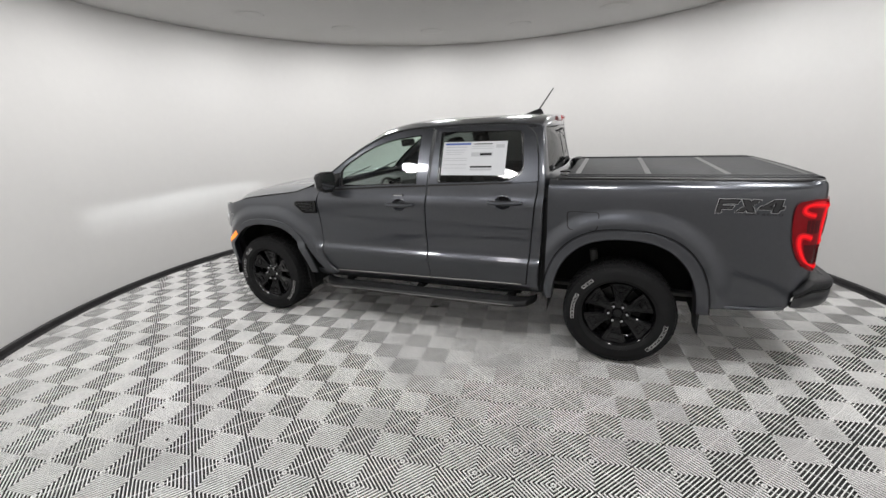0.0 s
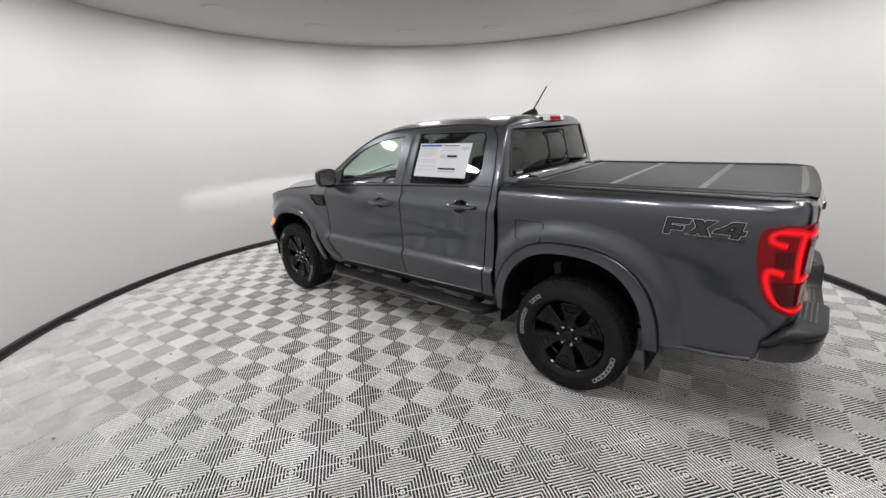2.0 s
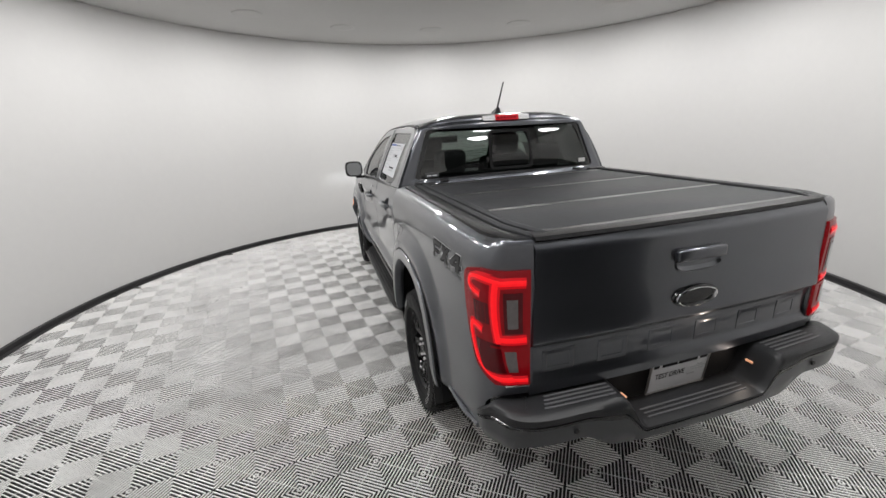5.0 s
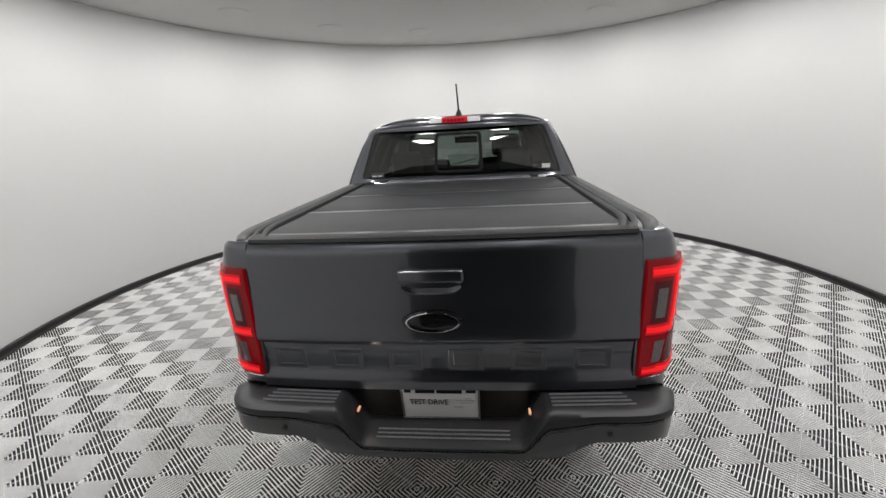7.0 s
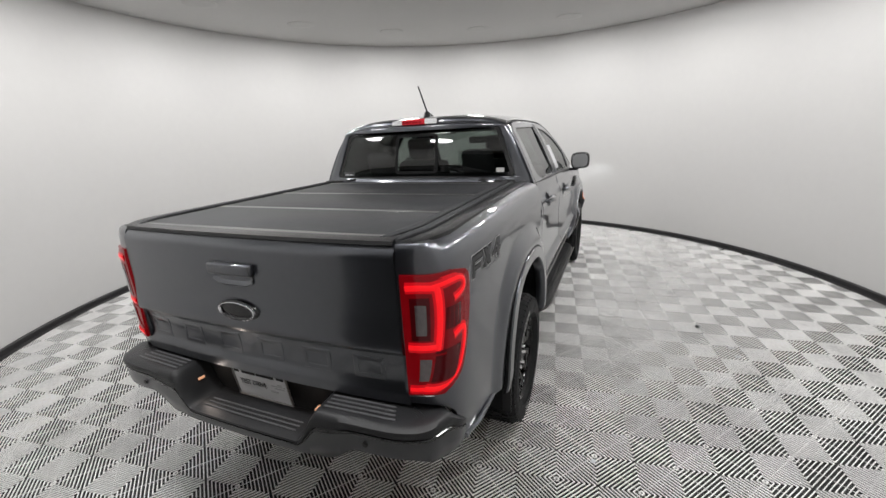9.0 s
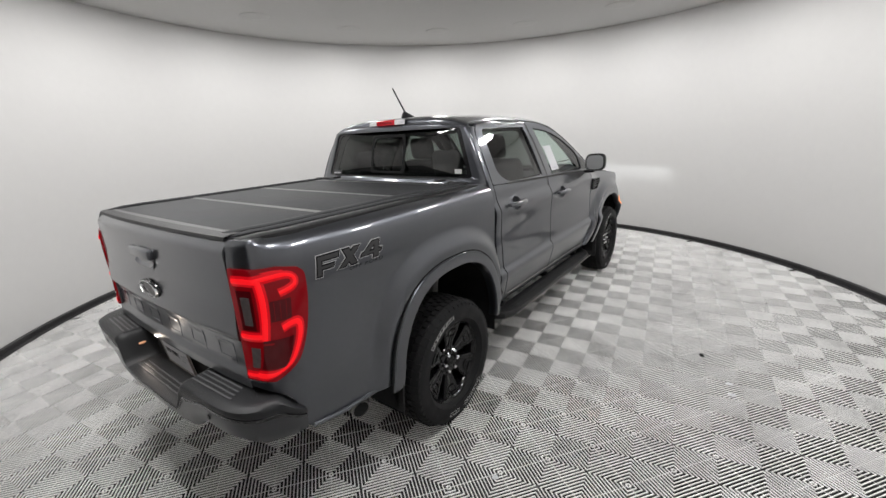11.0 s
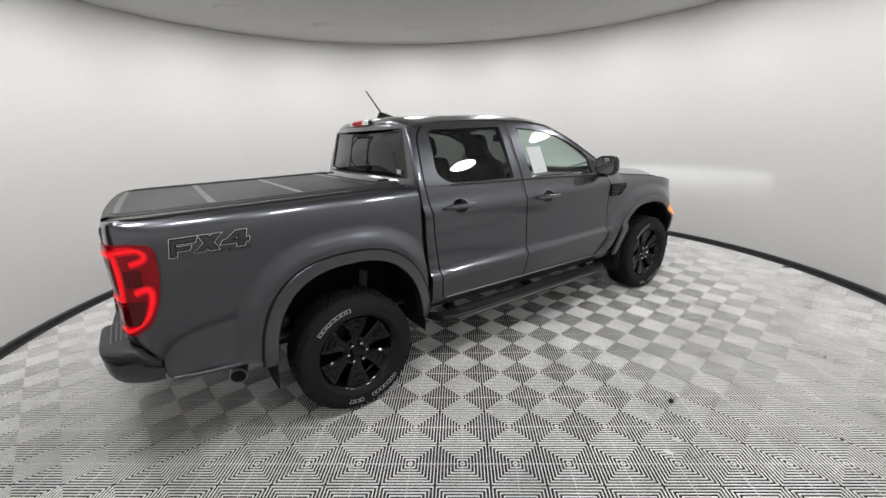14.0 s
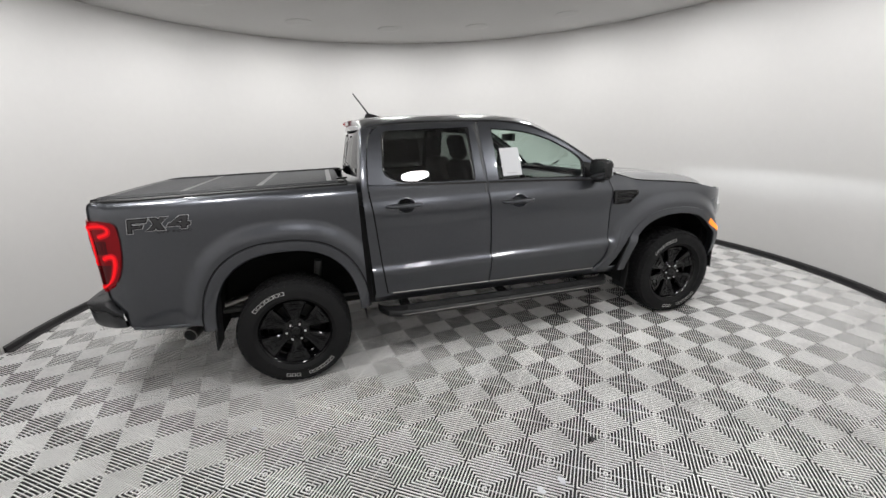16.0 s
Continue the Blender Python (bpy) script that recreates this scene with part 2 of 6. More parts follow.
M_BLUEINK = material("blue_ink", (0.04, 0.08, 0.30), 0.6, vary=0.05)
M_SILVER = material("silver_decal", (0.50, 0.51, 0.52), 0.4, 0.1, vary=0.05)
M_INLAY = material("grey_decal_inlay", (0.020, 0.020, 0.022), 0.5, 0.0, vary=0.15, scale=30)
M_SEAT = material("dark_seat_cloth", (0.035, 0.035, 0.038), 0.85, vary=0.2, scale=18, bump=0.4, bump_scale=300)
M_DASH = material("dark_dash_plastic", (0.05, 0.052, 0.054), 0.6, vary=0.15, scale=14)
M_LINER = material("grey_headliner", (0.38, 0.38, 0.37), 0.9, vary=0.05, scale=10)
M_RED = material("red_lens", (0.07, 0.0015, 0.004), 0.08, vary=0.25, scale=30, spec=0.25, emit=(1.0, 0.004, 0.012), power=0.10)
M_REDDARK = material("dark_red_lens", (0.05, 0.002, 0.004), 0.08, vary=0.2, scale=30, coat=0.1, spec=0.25, emit=(1.0, 0.004, 0.012), power=0.012)
M_REDHALO = material("glow_falloff_red", (0.20, 0.003, 0.006), 0.12, vary=0.15, scale=50, spec=0.2, emit=(1.0, 0.004, 0.012), power=0.38)
M_REDGLOW = material("glowing_red_lens", (0.25, 0.002, 0.004), 0.12, vary=0.05, spec=0.2, emit=(1.0, 0.010, 0.016), power=0.78)
M_REVERSE = material("clear_grey_lens", (0.10, 0.085, 0.085), 0.1, vary=0.2, scale=60, coat=1.0)
M_AMBER = material("amber_lens", (0.8, 0.22, 0.03), 0.2, vary=0.1, emit=(1.0, 0.28, 0.03), power=0.9)
M_PLATELAMP = material("warm_plate_lamp", (0.5, 0.35, 0.25), 0.2, vary=0.05, emit=(1.0, 0.42, 0.2), power=0.5)
M_CLEAR = material("clear_lens", (0.55, 0.56, 0.57), 0.1, 0.5, vary=0.2, scale=40, coat=1.0)
M_BEAM = material("glowing_headlight", (0.9, 0.9, 0.9), 0.2, vary=0.02, emit=(1.0, 0.98, 0.95), power=2.0)
G_DARK = glass("privacy_glass", (0.16, 0.17, 0.165))
G_FRONT = glass("green_tinted_glass", (0.80, 0.90, 0.85))
G_LAMP = glass("headlight_glass", (0.86, 0.87, 0.88))
G_REAR = glass("rear_privacy_glass", (0.16, 0.18, 0.17))


def curve(pairs):
    """A function that runs smoothly through (x, y) pairs."""
    xs, ys = [p[0] for p in pairs], [p[1] for p in pairs]
    m = []
    for i in range(len(xs)):
        a, b = max(0, i - 1), min(len(xs) - 1, i + 1)
        m.append((ys[b] - ys[a]) / (xs[b] - xs[a]))

    def f(x):
        if x <= xs[0]:
            return ys[0]
        if x >= xs[-1]:
            return ys[-1]
        i = max(k for k in range(len(xs) - 1) if xs[k] <= x)
        h = xs[i + 1] - xs[i]
        u = (x - xs[i]) / h
        return (2 * u**3 - 3 * u * u + 1) * ys[i] + (u**3 - 2 * u * u + u) * h * m[i] + (-2 * u**3 + 3 * u * u) * ys[i + 1] + (u**3 - u * u) * h * m[i + 1]
    return f


def smoothstep(a, b, x):
    u = min(1.0, max(0.0, (x - a) / (b - a)))
    return u * u * (3 - 2 * u)


def lerp(a, b, u):
    return a + (b - a) * u


CENTRE = Vector((1.5, 0, 0.95))


def face_out(bm, centre=CENTRE):
    bm.normal_update()
    if sum((f.calc_center_median() - centre).normalized().dot(f.normal) * f.calc_area() for f in bm.faces) < 0:
        bmesh.ops.reverse_faces(bm, faces=bm.faces)


def sheet(bm, cols, lip=0.0, inward=None, wrap=False):
    """Quads over columns of points; a lip of that depth is turned inwards round the border."""
    vs = [[bm.verts.new(p) for p in c] for c in cols]
    for a, b in zip(vs, vs[1:]):
        for i in range(len(a) - 1):
            if (a[i].co - b[i].co).length + (a[i + 1].co - b[i + 1].co).length > 1e-6:
                bm.faces.new((a[i], b[i], b[i + 1], a[i + 1]))
    if lip:
        border = vs[0][:] + [c[-1] for c in vs[1:]] + vs[-1][-2::-1] + [c[0] for c in vs[-2:0:-1]]
        back = [bm.verts.new(v.co + inward(v.co) * lip) for v in border]
        n = len(border)
        for i in range(n):
            j = (i + 1) % n
            bm.faces.new((border[j], border[i], back[i], back[j]))
    return vs


def rbox(bm, x0, x1, y0, y1, z0, z1, bevel=0.008, seg=2, m=None):
    """A box with rounded edges, joined into bm."""
    tmp = bmesh.new()
    bmesh.ops.create_cube(tmp, size=1, matrix=Matrix.Translation(((x0 + x1) / 2, (y0 + y1) / 2, (z0 + z1) / 2)) @ Matrix.Diagonal((abs(x1 - x0), abs(y1 - y0), abs(z1 - z0), 1)))
    if bevel:
        bmesh.ops.bevel(tmp, geom=tmp.edges[:], offset=bevel, segments=seg, affect="EDGES", profile=0.5)
    if m is not None:
        bmesh.ops.transform(tmp, matrix=m, verts=tmp.verts)
    me = bpy.data.meshes.new("tmp")
    tmp.to_mesh(me)
    tmp.free()
    bm.from_mesh(me)
    bpy.data.meshes.remove(me)
    return bm


def tube(bm, pts, radius, n=10, flat=1.0):
    """A round bar along points."""
    pts = [Vector(p) for p in pts]
    loops = []
    for i, p in enumerate(pts):
        d = (pts[min(i + 1, len(pts) - 1)] - pts[max(i - 1, 0)]).normalized()
        side = d.cross(Vector((0, 0, 1)))
        if side.length < 0.05:
            side = d.cross(Vector((1, 0, 0)))
        side.normalize()
        up = side.cross(d)
        r = radius[i] if isinstance(radius, (list, tuple)) else radius
        loops.append([p + side * r * math.cos(math.tau * k / n) + up * r * flat * math.sin(math.tau * k / n) for k in range(n)])
    vs = ring_strip(bm, loops)
    bm.faces.new(vs[0][::-1])
    bm.faces.new(vs[-1])
    return bm


def lathe(bm, profile, centre, side=1, n=48):
    """A turned shape about the axle line: profile of (radius, outward y)."""
    ring_strip(bm, [[Vector((centre[0] + r * math.cos(math.tau * k / n), centre[1] + side * y, centre[2] + r * math.sin(math.tau * k / n))) for k in range(n)] for r, y in profile])
    return bm


# ---- body shape ----
PROFILE = curve([(0.44, 0.830), (0.50, 0.850), (0.56, 0.872), (0.62, 0.890), (0.67, 0.902), (0.70, 0.909), (0.722, 0.9105), (0.738, 0.907), (0.752, 0.896), (0.768, 0.885), (0.785, 0.8815), (0.83, 0.880), (0.90, 0.879), (1.02, 0.878), (1.12, 0.887), (1.15, 0.889), (1.175, 0.886),
                 (1.20, 0.877), (1.23, 0.864), (1.26, 0.856), (1.30, 0.849), (1.34, 0.836), (1.42, 0.803), (1.52, 0.757), (1.61, 0.712), (1.68, 0.672), (1.73, 0.640), (1.76, 0.60)])
BED_PROFILE = curve([(0.44, 0.862), (0.50, 0.876), (0.53, 0.881), (0.56, 0.884), (0.60, 0.885), (0.66, 0.886), (0.80, 0.887), (0.95, 0.885), (1.10, 0.887), (1.22, 0.888), (1.28, 0.880), (1.315, 0.866), (1.335, 0.850), (1.348, 0.828), (1.353, 0.800)])
WB = 3.22


def arch_rho(x, z, cx, half, top, cz=0.435, power=2.5):
    return ((abs(x - cx) / half) ** power + (max(0.0, z - cz) / (top - cz)) ** power) ** (1 / power)


def arch_z(x, cx, half, top, cz=0.435, power=2.5):
    u = abs(x - cx) / half
    return cz + (top - cz) * (1 - u**power) ** (1 / power) if u < 1 else 0.0


REAR_ARCH = dict(cx=-0.005, half=0.535, top=1.035)
FRONT_ARCH = dict(cx=WB - 0.075, half=0.52, top=0.975)
REAR_LIP = dict(cx=0.0, half=0.462, top=0.965)
FRONT_LIP = dict(cx=WB - 0.065, half=0.455, top=0.915)


def haunch(x, z, cab=False):
    """How far the body swells out towards the wheel arches."""
    out = 0.0
    for a, w in ((REAR_ARCH, 0.0 if cab else 0.040), (FRONT_ARCH, 0.034)):
        rho = arch_rho(x, z, **a)
        if x < 0:
            w *= smoothstep(-1.00, -0.30, x)
        out = max(out, w * smoothstep(1.24, 1.05, rho) * smoothstep(0.30, 0.52, z))
    return out


BED_PLAN = [(0.515, 0.890), (0.30, 0.890), (0.0, 0.890), (-0.30, 0.889), (-0.60, 0.884), (-0.80, 0.875), (-0.92, 0.866), (-0.985, 0.854), (-1.03, 0.833), (-1.058, 0.803), (-1.072, 0.770), (-1.082, 0.735), (-1.090, 0.697)]
FENDER_PLAN = [(2.53, 0.890), (2.80, 0.890), (3.10, 0.890), (3.35, 0.888), (3.50, 0.880), (3.60, 0.864), (3.69, 0.830), (3.77, 0.775), (3.845, 0.705), (3.91, 0.62)]


def plan_at(plan, u):
    """Point and outward normal at u (0 to 1 along the plan's length)."""
    seg = [math.dist(a, b) for a, b in zip(plan, plan[1:])]
    total = sum(seg)
    d = u * total
    acc = 0.0
    cum = [0.0]
    for s in seg:
        acc += s
        cum.append(acc)
    fx, fy = curve(list(zip(cum, [p[0] for p in plan]))), curve(list(zip(cum, [p[1] for p in plan])))
    e = 0.01
    a, b = max(0.0, d - e), min(total, d + e)
    t = Vector((fx(b) - fx(a), fy(b) - fy(a))).normalized()
    nrm = Vector((t.y, -t.x))
    if nrm.y < 0 and abs(t.x) > 0.3:
        nrm = -nrm
    if nrm.dot(Vector((fx(d) - 1.4, fy(d) * 3))) < 0:
        nrm = -nrm
    return Vector((fx(d), fy(d))), nrm


def swept(plan, us, lo, hi, rows, profile, side, out=0.0, swell=True):
    """Columns of points on the body side, between the heights lo(x, u) and hi(x, u)."""
    cols = []
    for u in us:
        p, nrm = plan_at(plan, u)
        z0, z1 = lo(p.x, u), hi(p.x, u)
        col = []
        for k in range(rows + 1):
            z = lerp(z0, z1, k / rows)
            off = (profile(z) - 0.890) * (1 - 0.72 * smoothstep(0.3, 0.95, -nrm.x)) + out + (haunch(p.x, z) if swell else 0)
            q = p + nrm * off
            col.append(Vector((q.x, side * q.y, z)))
        cols.append(col)
    return cols


def inward(side):
    return lambda p: Vector((0, -side, 0)) if -1.0 < p.x < 3.6 else (Vector((1.2 if p.x < 0 else -1.2, -side * 0.5, 0)).normalized())


def cab_point(x, z, side, out=0.0):
    return Vector((x, side * (PROFILE(z) + out + haunch(x, z, True)), z))


def spaced(a, b, n):
    return [lerp(a, b, i / n) for i in range(n + 1)]


truck = empty_thing("pickup_truck")
tagged(truck, "dark grey metallic crew-cab pickup truck with black wheels and covered bed", "pickup truck")

DRIP = curve([(0.57, 1.700), (0.62, 1.722), (0.72, 1.738), (1.0, 1.752), (1.46, 1.744), (1.71, 1.728), (1.94, 1.672), (2.15, 1.560), (2.35, 1.422), (2.52, 1.292)])
BELT = curve([(0.50, 1.345), (0.97, 1.322), (1.46, 1.302), (2.0, 1.278), (2.55, 1.243)])
SILL = curve([(0.5, 0.560), (0.70, 0.556), (1.5, 0.535), (2.4, 0.515)])
SEAM_R = curve([(0.50, 0.672), (0.68, 0.648), (0.95, 0.626), (1.14, 0.610), (1.32, 0.592), (1.45, 0.600), (1.55, 0.615), (1.66, 0.640), (1.72, 0.690)])
SEAM_B = curve([(0.50, 1.455), (0.62, 1.460), (1.0, 1.477), (1.31, 1.462), (1.74, 1.462)])
SEAM_F = curve([(0.50, 2.395), (0.54, 2.435), (0.60, 2.480), (0.68, 2.503), (0.92, 2.517), (1.15, 2.530), (1.25, 2.505)])


def bed_side(side):
    us = spaced(0, 0.60, 84) + spaced(0.60, 1.0, 40)[1:]
    bottom = curve([(-1.10, 0.778), (-1.06, 0.765), (-1.02, 0.735), (-0.99, 0.690), (-0.975, 0.620), (-0.965, 0.575), (-0.945, 0.560), (-0.92, 0.556), (-0.85, 0.550), (-0.55, 0.530), (0.52, 0.50)])
    lo = lambda x, u: max(bottom(x), arch_z(x, **REAR_ARCH) - 0.004)
    bm = bmesh.new()
    sheet(bm, swept(BED_PLAN, us, lo, lambda x, u: 1.353, 48, BED_PROFILE, side), 0.02, inward(side))
    face_out(bm)
    part("bed_side", bm, M_PAINT, truck, sharp=50)
    # rolled lower edge behind the wheel
    bm = bmesh.new()
    xs = spaced(-0.548, -0.945, 14)
    tube(bm, [Vector((x, side * (BED_PROFILE(bottom(x)) - 0.005 - 0.02 * smoothstep(-0.8, -0.95, x)), bottom(x) + 0.004)) for x in xs], 0.011, 10)
    part("bed_lower_edge", bm, M_PAINT, truck)
    # rounded cap on the rear top corner
    edge = [c[-1] for c in swept(BED_PLAN, spaced(0.62, 1.0, 24), lo, lambda x, u: 1.353, 4, BED_PROFILE, side)]
    bm = bmesh.new()
    sheet(bm, [[p, Vector((lerp(p.x, max(p.x, -1.0), 0.25), lerp(p.y, side * 0.60, 0.25), 1.3555)), Vector((max(p.x, -1.0), side * 0.60, 1.3555))] for p in edge])
    face_out(bm)
    part("bed_corner_cap", bm, M_PAINT, truck)


def arch_flare(side, big, small, name):
    bm = bmesh.new()
    cols = []
    for k in range(61):
        th = math.pi * k / 60
        c, s = math.cos(th), math.sin(th)
        col = []
        for j, (f, dy) in enumerate(((0.0, 0.003), (0.06, 0.012), (0.5, 0.015), (0.92, 0.012), (1.0, 0.002), (1.0, -0.05))):
            cx = lerp(big["cx"], small["cx"], f)
            half = lerp(big["half"], small["half"], f)
            top = lerp(big["top"], small["top"], f)
            pw = 2 / 2.5
            x = cx + half * math.copysign(abs(c) ** pw, c)
            z = 0.435 + (top - 0.435) * abs(s) ** pw
            if s < 1e-6:
                z = 0.435
            zz = max(z, 0.49 if x < 1 else 0.47)
            base = (BED_PROFILE if x < 0.52 else PROFILE)(zz)
            if x > 3.4:
                base -= 0.30 * max(0.0, x - 3.46) ** 1.4
            col.append(Vector((x, side * (base + 0.036 + dy), zz)))
        cols.append(col)
    sheet(bm, cols)
    face_out(bm)
    return part(name, bm, M_PAINT, truck, sharp=40)


def wheel_well(side, cx, z_top, half):
    bm = bmesh.new()
    cols = []
    for k in range(25):
        th = math.pi * k / 24
        x = cx + half * math.copysign(abs(math.cos(th)) ** 0.8, math.cos(th))
        z = 0.36 + (z_top - 0.36) * abs(math.sin(th)) ** 0.7
        cols.append([Vector((x, side * y, z)) for y in (0.885, 0.75, 0.58, 0.42)])
    sheet(bm, cols)
    back = [bm.verts.new(c[-1].copy()) for c in cols]
    bm.faces.new(back)
    part("wheel_arch_liner", bm, M_UNDER, truck)


def ring_panel(inner, outer, centre, n=96):
    """Pairs of points where rays from centre meet two closed outlines (plane coordinates)."""
    def hit(poly, d):
        best = None
        for a, b in zip(poly, poly[1:] + poly[:1]):
            ex, ey = b[0] - a[0], b[1] - a[1]
            den = d[0] * ey - d[1] * ex
            if abs(den) < 1e-12:
                continue
            wx, wy = a[0] - centre[0], a[1] - centre[1]
            t = (wx * ey - wy * ex) / den
            s = (wx * d[1] - wy * d[0]) / den
            if t > 0 and -1e-9 <= s <= 1 + 1e-9 and (best is None or t > best):
                best = t
        return (centre[0] + d[0] * best, centre[1] + d[1] * best)
    angles = [math.tau * k / n for k in range(n)] + [math.atan2(p[1] - centre[1], p[0] - centre[0]) % math.tau for p in inner + outer]
    angles = sorted(set(round(a, 4) for a in angles))
    return [(hit(inner, (math.cos(a), math.sin(a))), hit(outer, (math.cos(a), math.sin(a)))) for a in angles]


def rounded(poly, radii, seg=6):
    """A polygon with its corners rounded."""
    out = []
    n = len(poly)
    for i, p in enumerate(poly):
        r = radii[i] if isinstance(radii, (list, tuple)) else radii
        p = Vector(p)
        a, b = Vector(poly[i - 1]) - p, Vector(poly[(i + 1) % n]) - p
        r1 = min(r, a.length * 0.45, b.length * 0.45)
        q0, q1 = p + a.normalized() * r1, p + b.normalized() * r1
        for k in range(seg + 1):
            u = k / seg
            out.append(tuple((1 - u) ** 2 * q0 + 2 * u * (1 - u) * p + u * u * q1))
    return out


R_WIN = rounded([(0.700, 1.405), (0.80, 1.340), (0.97, 1.332), (1.375, 1.322), (1.388, 1.700), (0.735, 1.697)], [0.05, 0.06, 0.03, 0.015, 0.015, 0.05])
F_WIN = rounded([(1.555, 1.312), (1.80, 1.305), (2.285, 1.282), (2.292, 1.405), (2.235, 1.468), (2.04, 1.585), (1.83, 1.655), (1.56, 1.685)], [0.012, 0.02, 0.02, 0.02, 0.05, 0.1, 0.1, 0.015])


def door(side, rear):
    front, back = (SEAM_B, SEAM_R) if rear else (SEAM_F, SEAM_B)
    gap = 0.0048
    # lower panel
    bm = bmesh.new()
    cols = []
    for i in range(81):
        u = i / 80
        col = []
        for k in range(81):
            v = k / 80
            x = lerp(back(1.0), front(1.0), u)
            z = lerp(SILL(x), BELT(x) - 0.004, v)
            xa, xb = back(z) + gap, front(z) - gap
            x = lerp(xa, xb, u)
            z = lerp(SILL(x), BELT(x) - 0.004, v)
            col.append(cab_point(x, z, side))
        cols.append(col)
    sheet(bm, cols, 0.025, inward(side))
    hx, hz = (0.826, 1.188) if rear else (1.690, 1.148)
    hole = [f for f in bm.faces if ((f.calc_center_median().x - hx - 0.015) / 0.068) ** 2 + ((f.calc_center_median().z - hz) / 0.050) ** 2 < 0.86]
    bmesh.ops.delete(bm, geom=hole, context="FACES")
    face_out(bm)
    d = part("rear_door" if rear else "front_door", bm, M_PAINT, truck, sharp=45)
    # window frame
    win = R_WIN if rear else F_WIN
    if rear:
        outer = [(SEAM_R(z) + gap, z) for z in spaced(1.345, 1.70, 12)] + [(x, DRIP(x) - 0.010) for x in spaced(0.72, 1.455, 10)] + [(SEAM_B(z) - gap, z) for z in spaced(1.70, 1.31, 8)]
        outer += [(x, BELT(x)) for x in spaced(1.44, 0.62, 10)]
        centre = (1.03, 1.52)
    else:
        outer = [(SEAM_B(z) + gap, z) for z in spaced(1.305, 1.72, 8)] + [(x, DRIP(x) - 0.010) for x in spaced(1.48, 2.40, 24)] + [(2.48, 1.30), (2.50, 1.25)]
        outer += [(x, BELT(x)) for x in spaced(2.45, 1.48, 12)]
        centre = (1.80, 1.46)
    pairs = ring_panel(win, outer, centre)
    bm = bmesh.new()
    loops = []
    for f, dy in ((1.0, -0.02), (1.0, 0.0), (0.66, 0.0), (0.33, 0.0), (0.0, 0.0), (0.0, -0.018)):
        loops.append([cab_point(lerp(a[0], b[0], f), lerp(a[1], b[1], f), side, dy) for a, b in pairs])
    ring_strip(bm, loops)
    face_out(bm)
    part("window_frame", bm, M_PAINT, d, sharp=45)
    # black seal inside the frame, and the glass
    c = (centre[0], centre[1])
    bm = bmesh.new()
    loops = []
    for f, dy in ((1.0, -0.003), (0.975, -0.003), (0.955, -0.010)):
        loops.append([cab_point(lerp(c[0], p[0], f), lerp(c[1], p[1], f), side, dy) for p in win])
    ring_strip(bm, loops)
    face_out(bm)
    part("window_seal", bm, M_GLOSS, d)
    bm = bmesh.new()
    loops = []
    for f in (0.965, 0.7, 0.4, 0.12):
        loops.append([cab_point(lerp(c[0], p[0], f), lerp(c[1], p[1], f), side, -0.009) for p in win])
    vs = ring_strip(bm, loops)
    bm.faces.new(vs[-1])
    face_out(bm)
    part("window_glass", bm, G_DARK if rear else G_FRONT, d, "dark privacy glass" if rear else "green-tinted clear glass").visible_shadow = False
    # belt moulding
    bm = bmesh.new()
    xs = spaced(back(1.3) + (0.19 if rear else 0.02), front(1.25) - (0.01 if rear else 0.09), 20)
    sheet(bm, [[cab_point(x, BELT(x) + dz, side, dy) for dz, dy in ((-0.008, 0.0), (-0.006, 0.005), (0.004, 0.005), (0.010, -0.003))] for x in xs])
    face_out(bm)
    part("belt_moulding", bm, M_TRIM, d)
    if rear:
        # fixed pillar between the two panes
        bm = bmesh.new()
        sheet(bm, [[cab_point(lerp(1.385, 1.374, v) + dx, lerp(1.324, 1.698, v), side, -0.006) for v in spaced(0, 1, 8)] for dx in (-0.008, 0.07)])
        face_out(bm)
        part("pillar_cover", bm, M_GLOSS, d)
    # handle with its cup
    bm = bmesh.new()
    y0 = PROFILE(hz)
    pts = [(hx + dx, side * (y0 + dy), hz + 0.004 - 0.01 * dx) for dx, dy in ((-0.125, 0.006), (-0.115, 0.022), (-0.08, 0.034), (0, 0.040), (0.08, 0.036), (0.112, 0.024), (0.122, 0.006))]
    tube(bm, pts, [0.010, 0.015, 0.018, 0.019, 0.018, 0.016, 0.012], 10, 0.95)
    h = part("door_handle", bm, M_PAINT, d, "painted pull handle")
    bm = bmesh.new()
    n = 28
    loops = []
    for r, dy in ((1.10, 0.0005), (1.06, 0.003), (0.95, 0.003), (0.86, -0.028), (0.3, -0.048)):
        loops.append([Vector((hx + 0.015 + 0.068 * r * math.cos(math.tau * k / n), side * (PROFILE(hz + 0.050 * r * math.sin(math.tau * k / n)) + dy + 0.001), hz + 0.050 * r * math.sin(math.tau * k / n))) for k in range(n)])
    vs = ring_strip(bm, loops)
    bm.faces.new(vs[-1])
    face_out(bm)
    part("handle_cup", bm, M_PAINT, d, sharp=60)
    return d


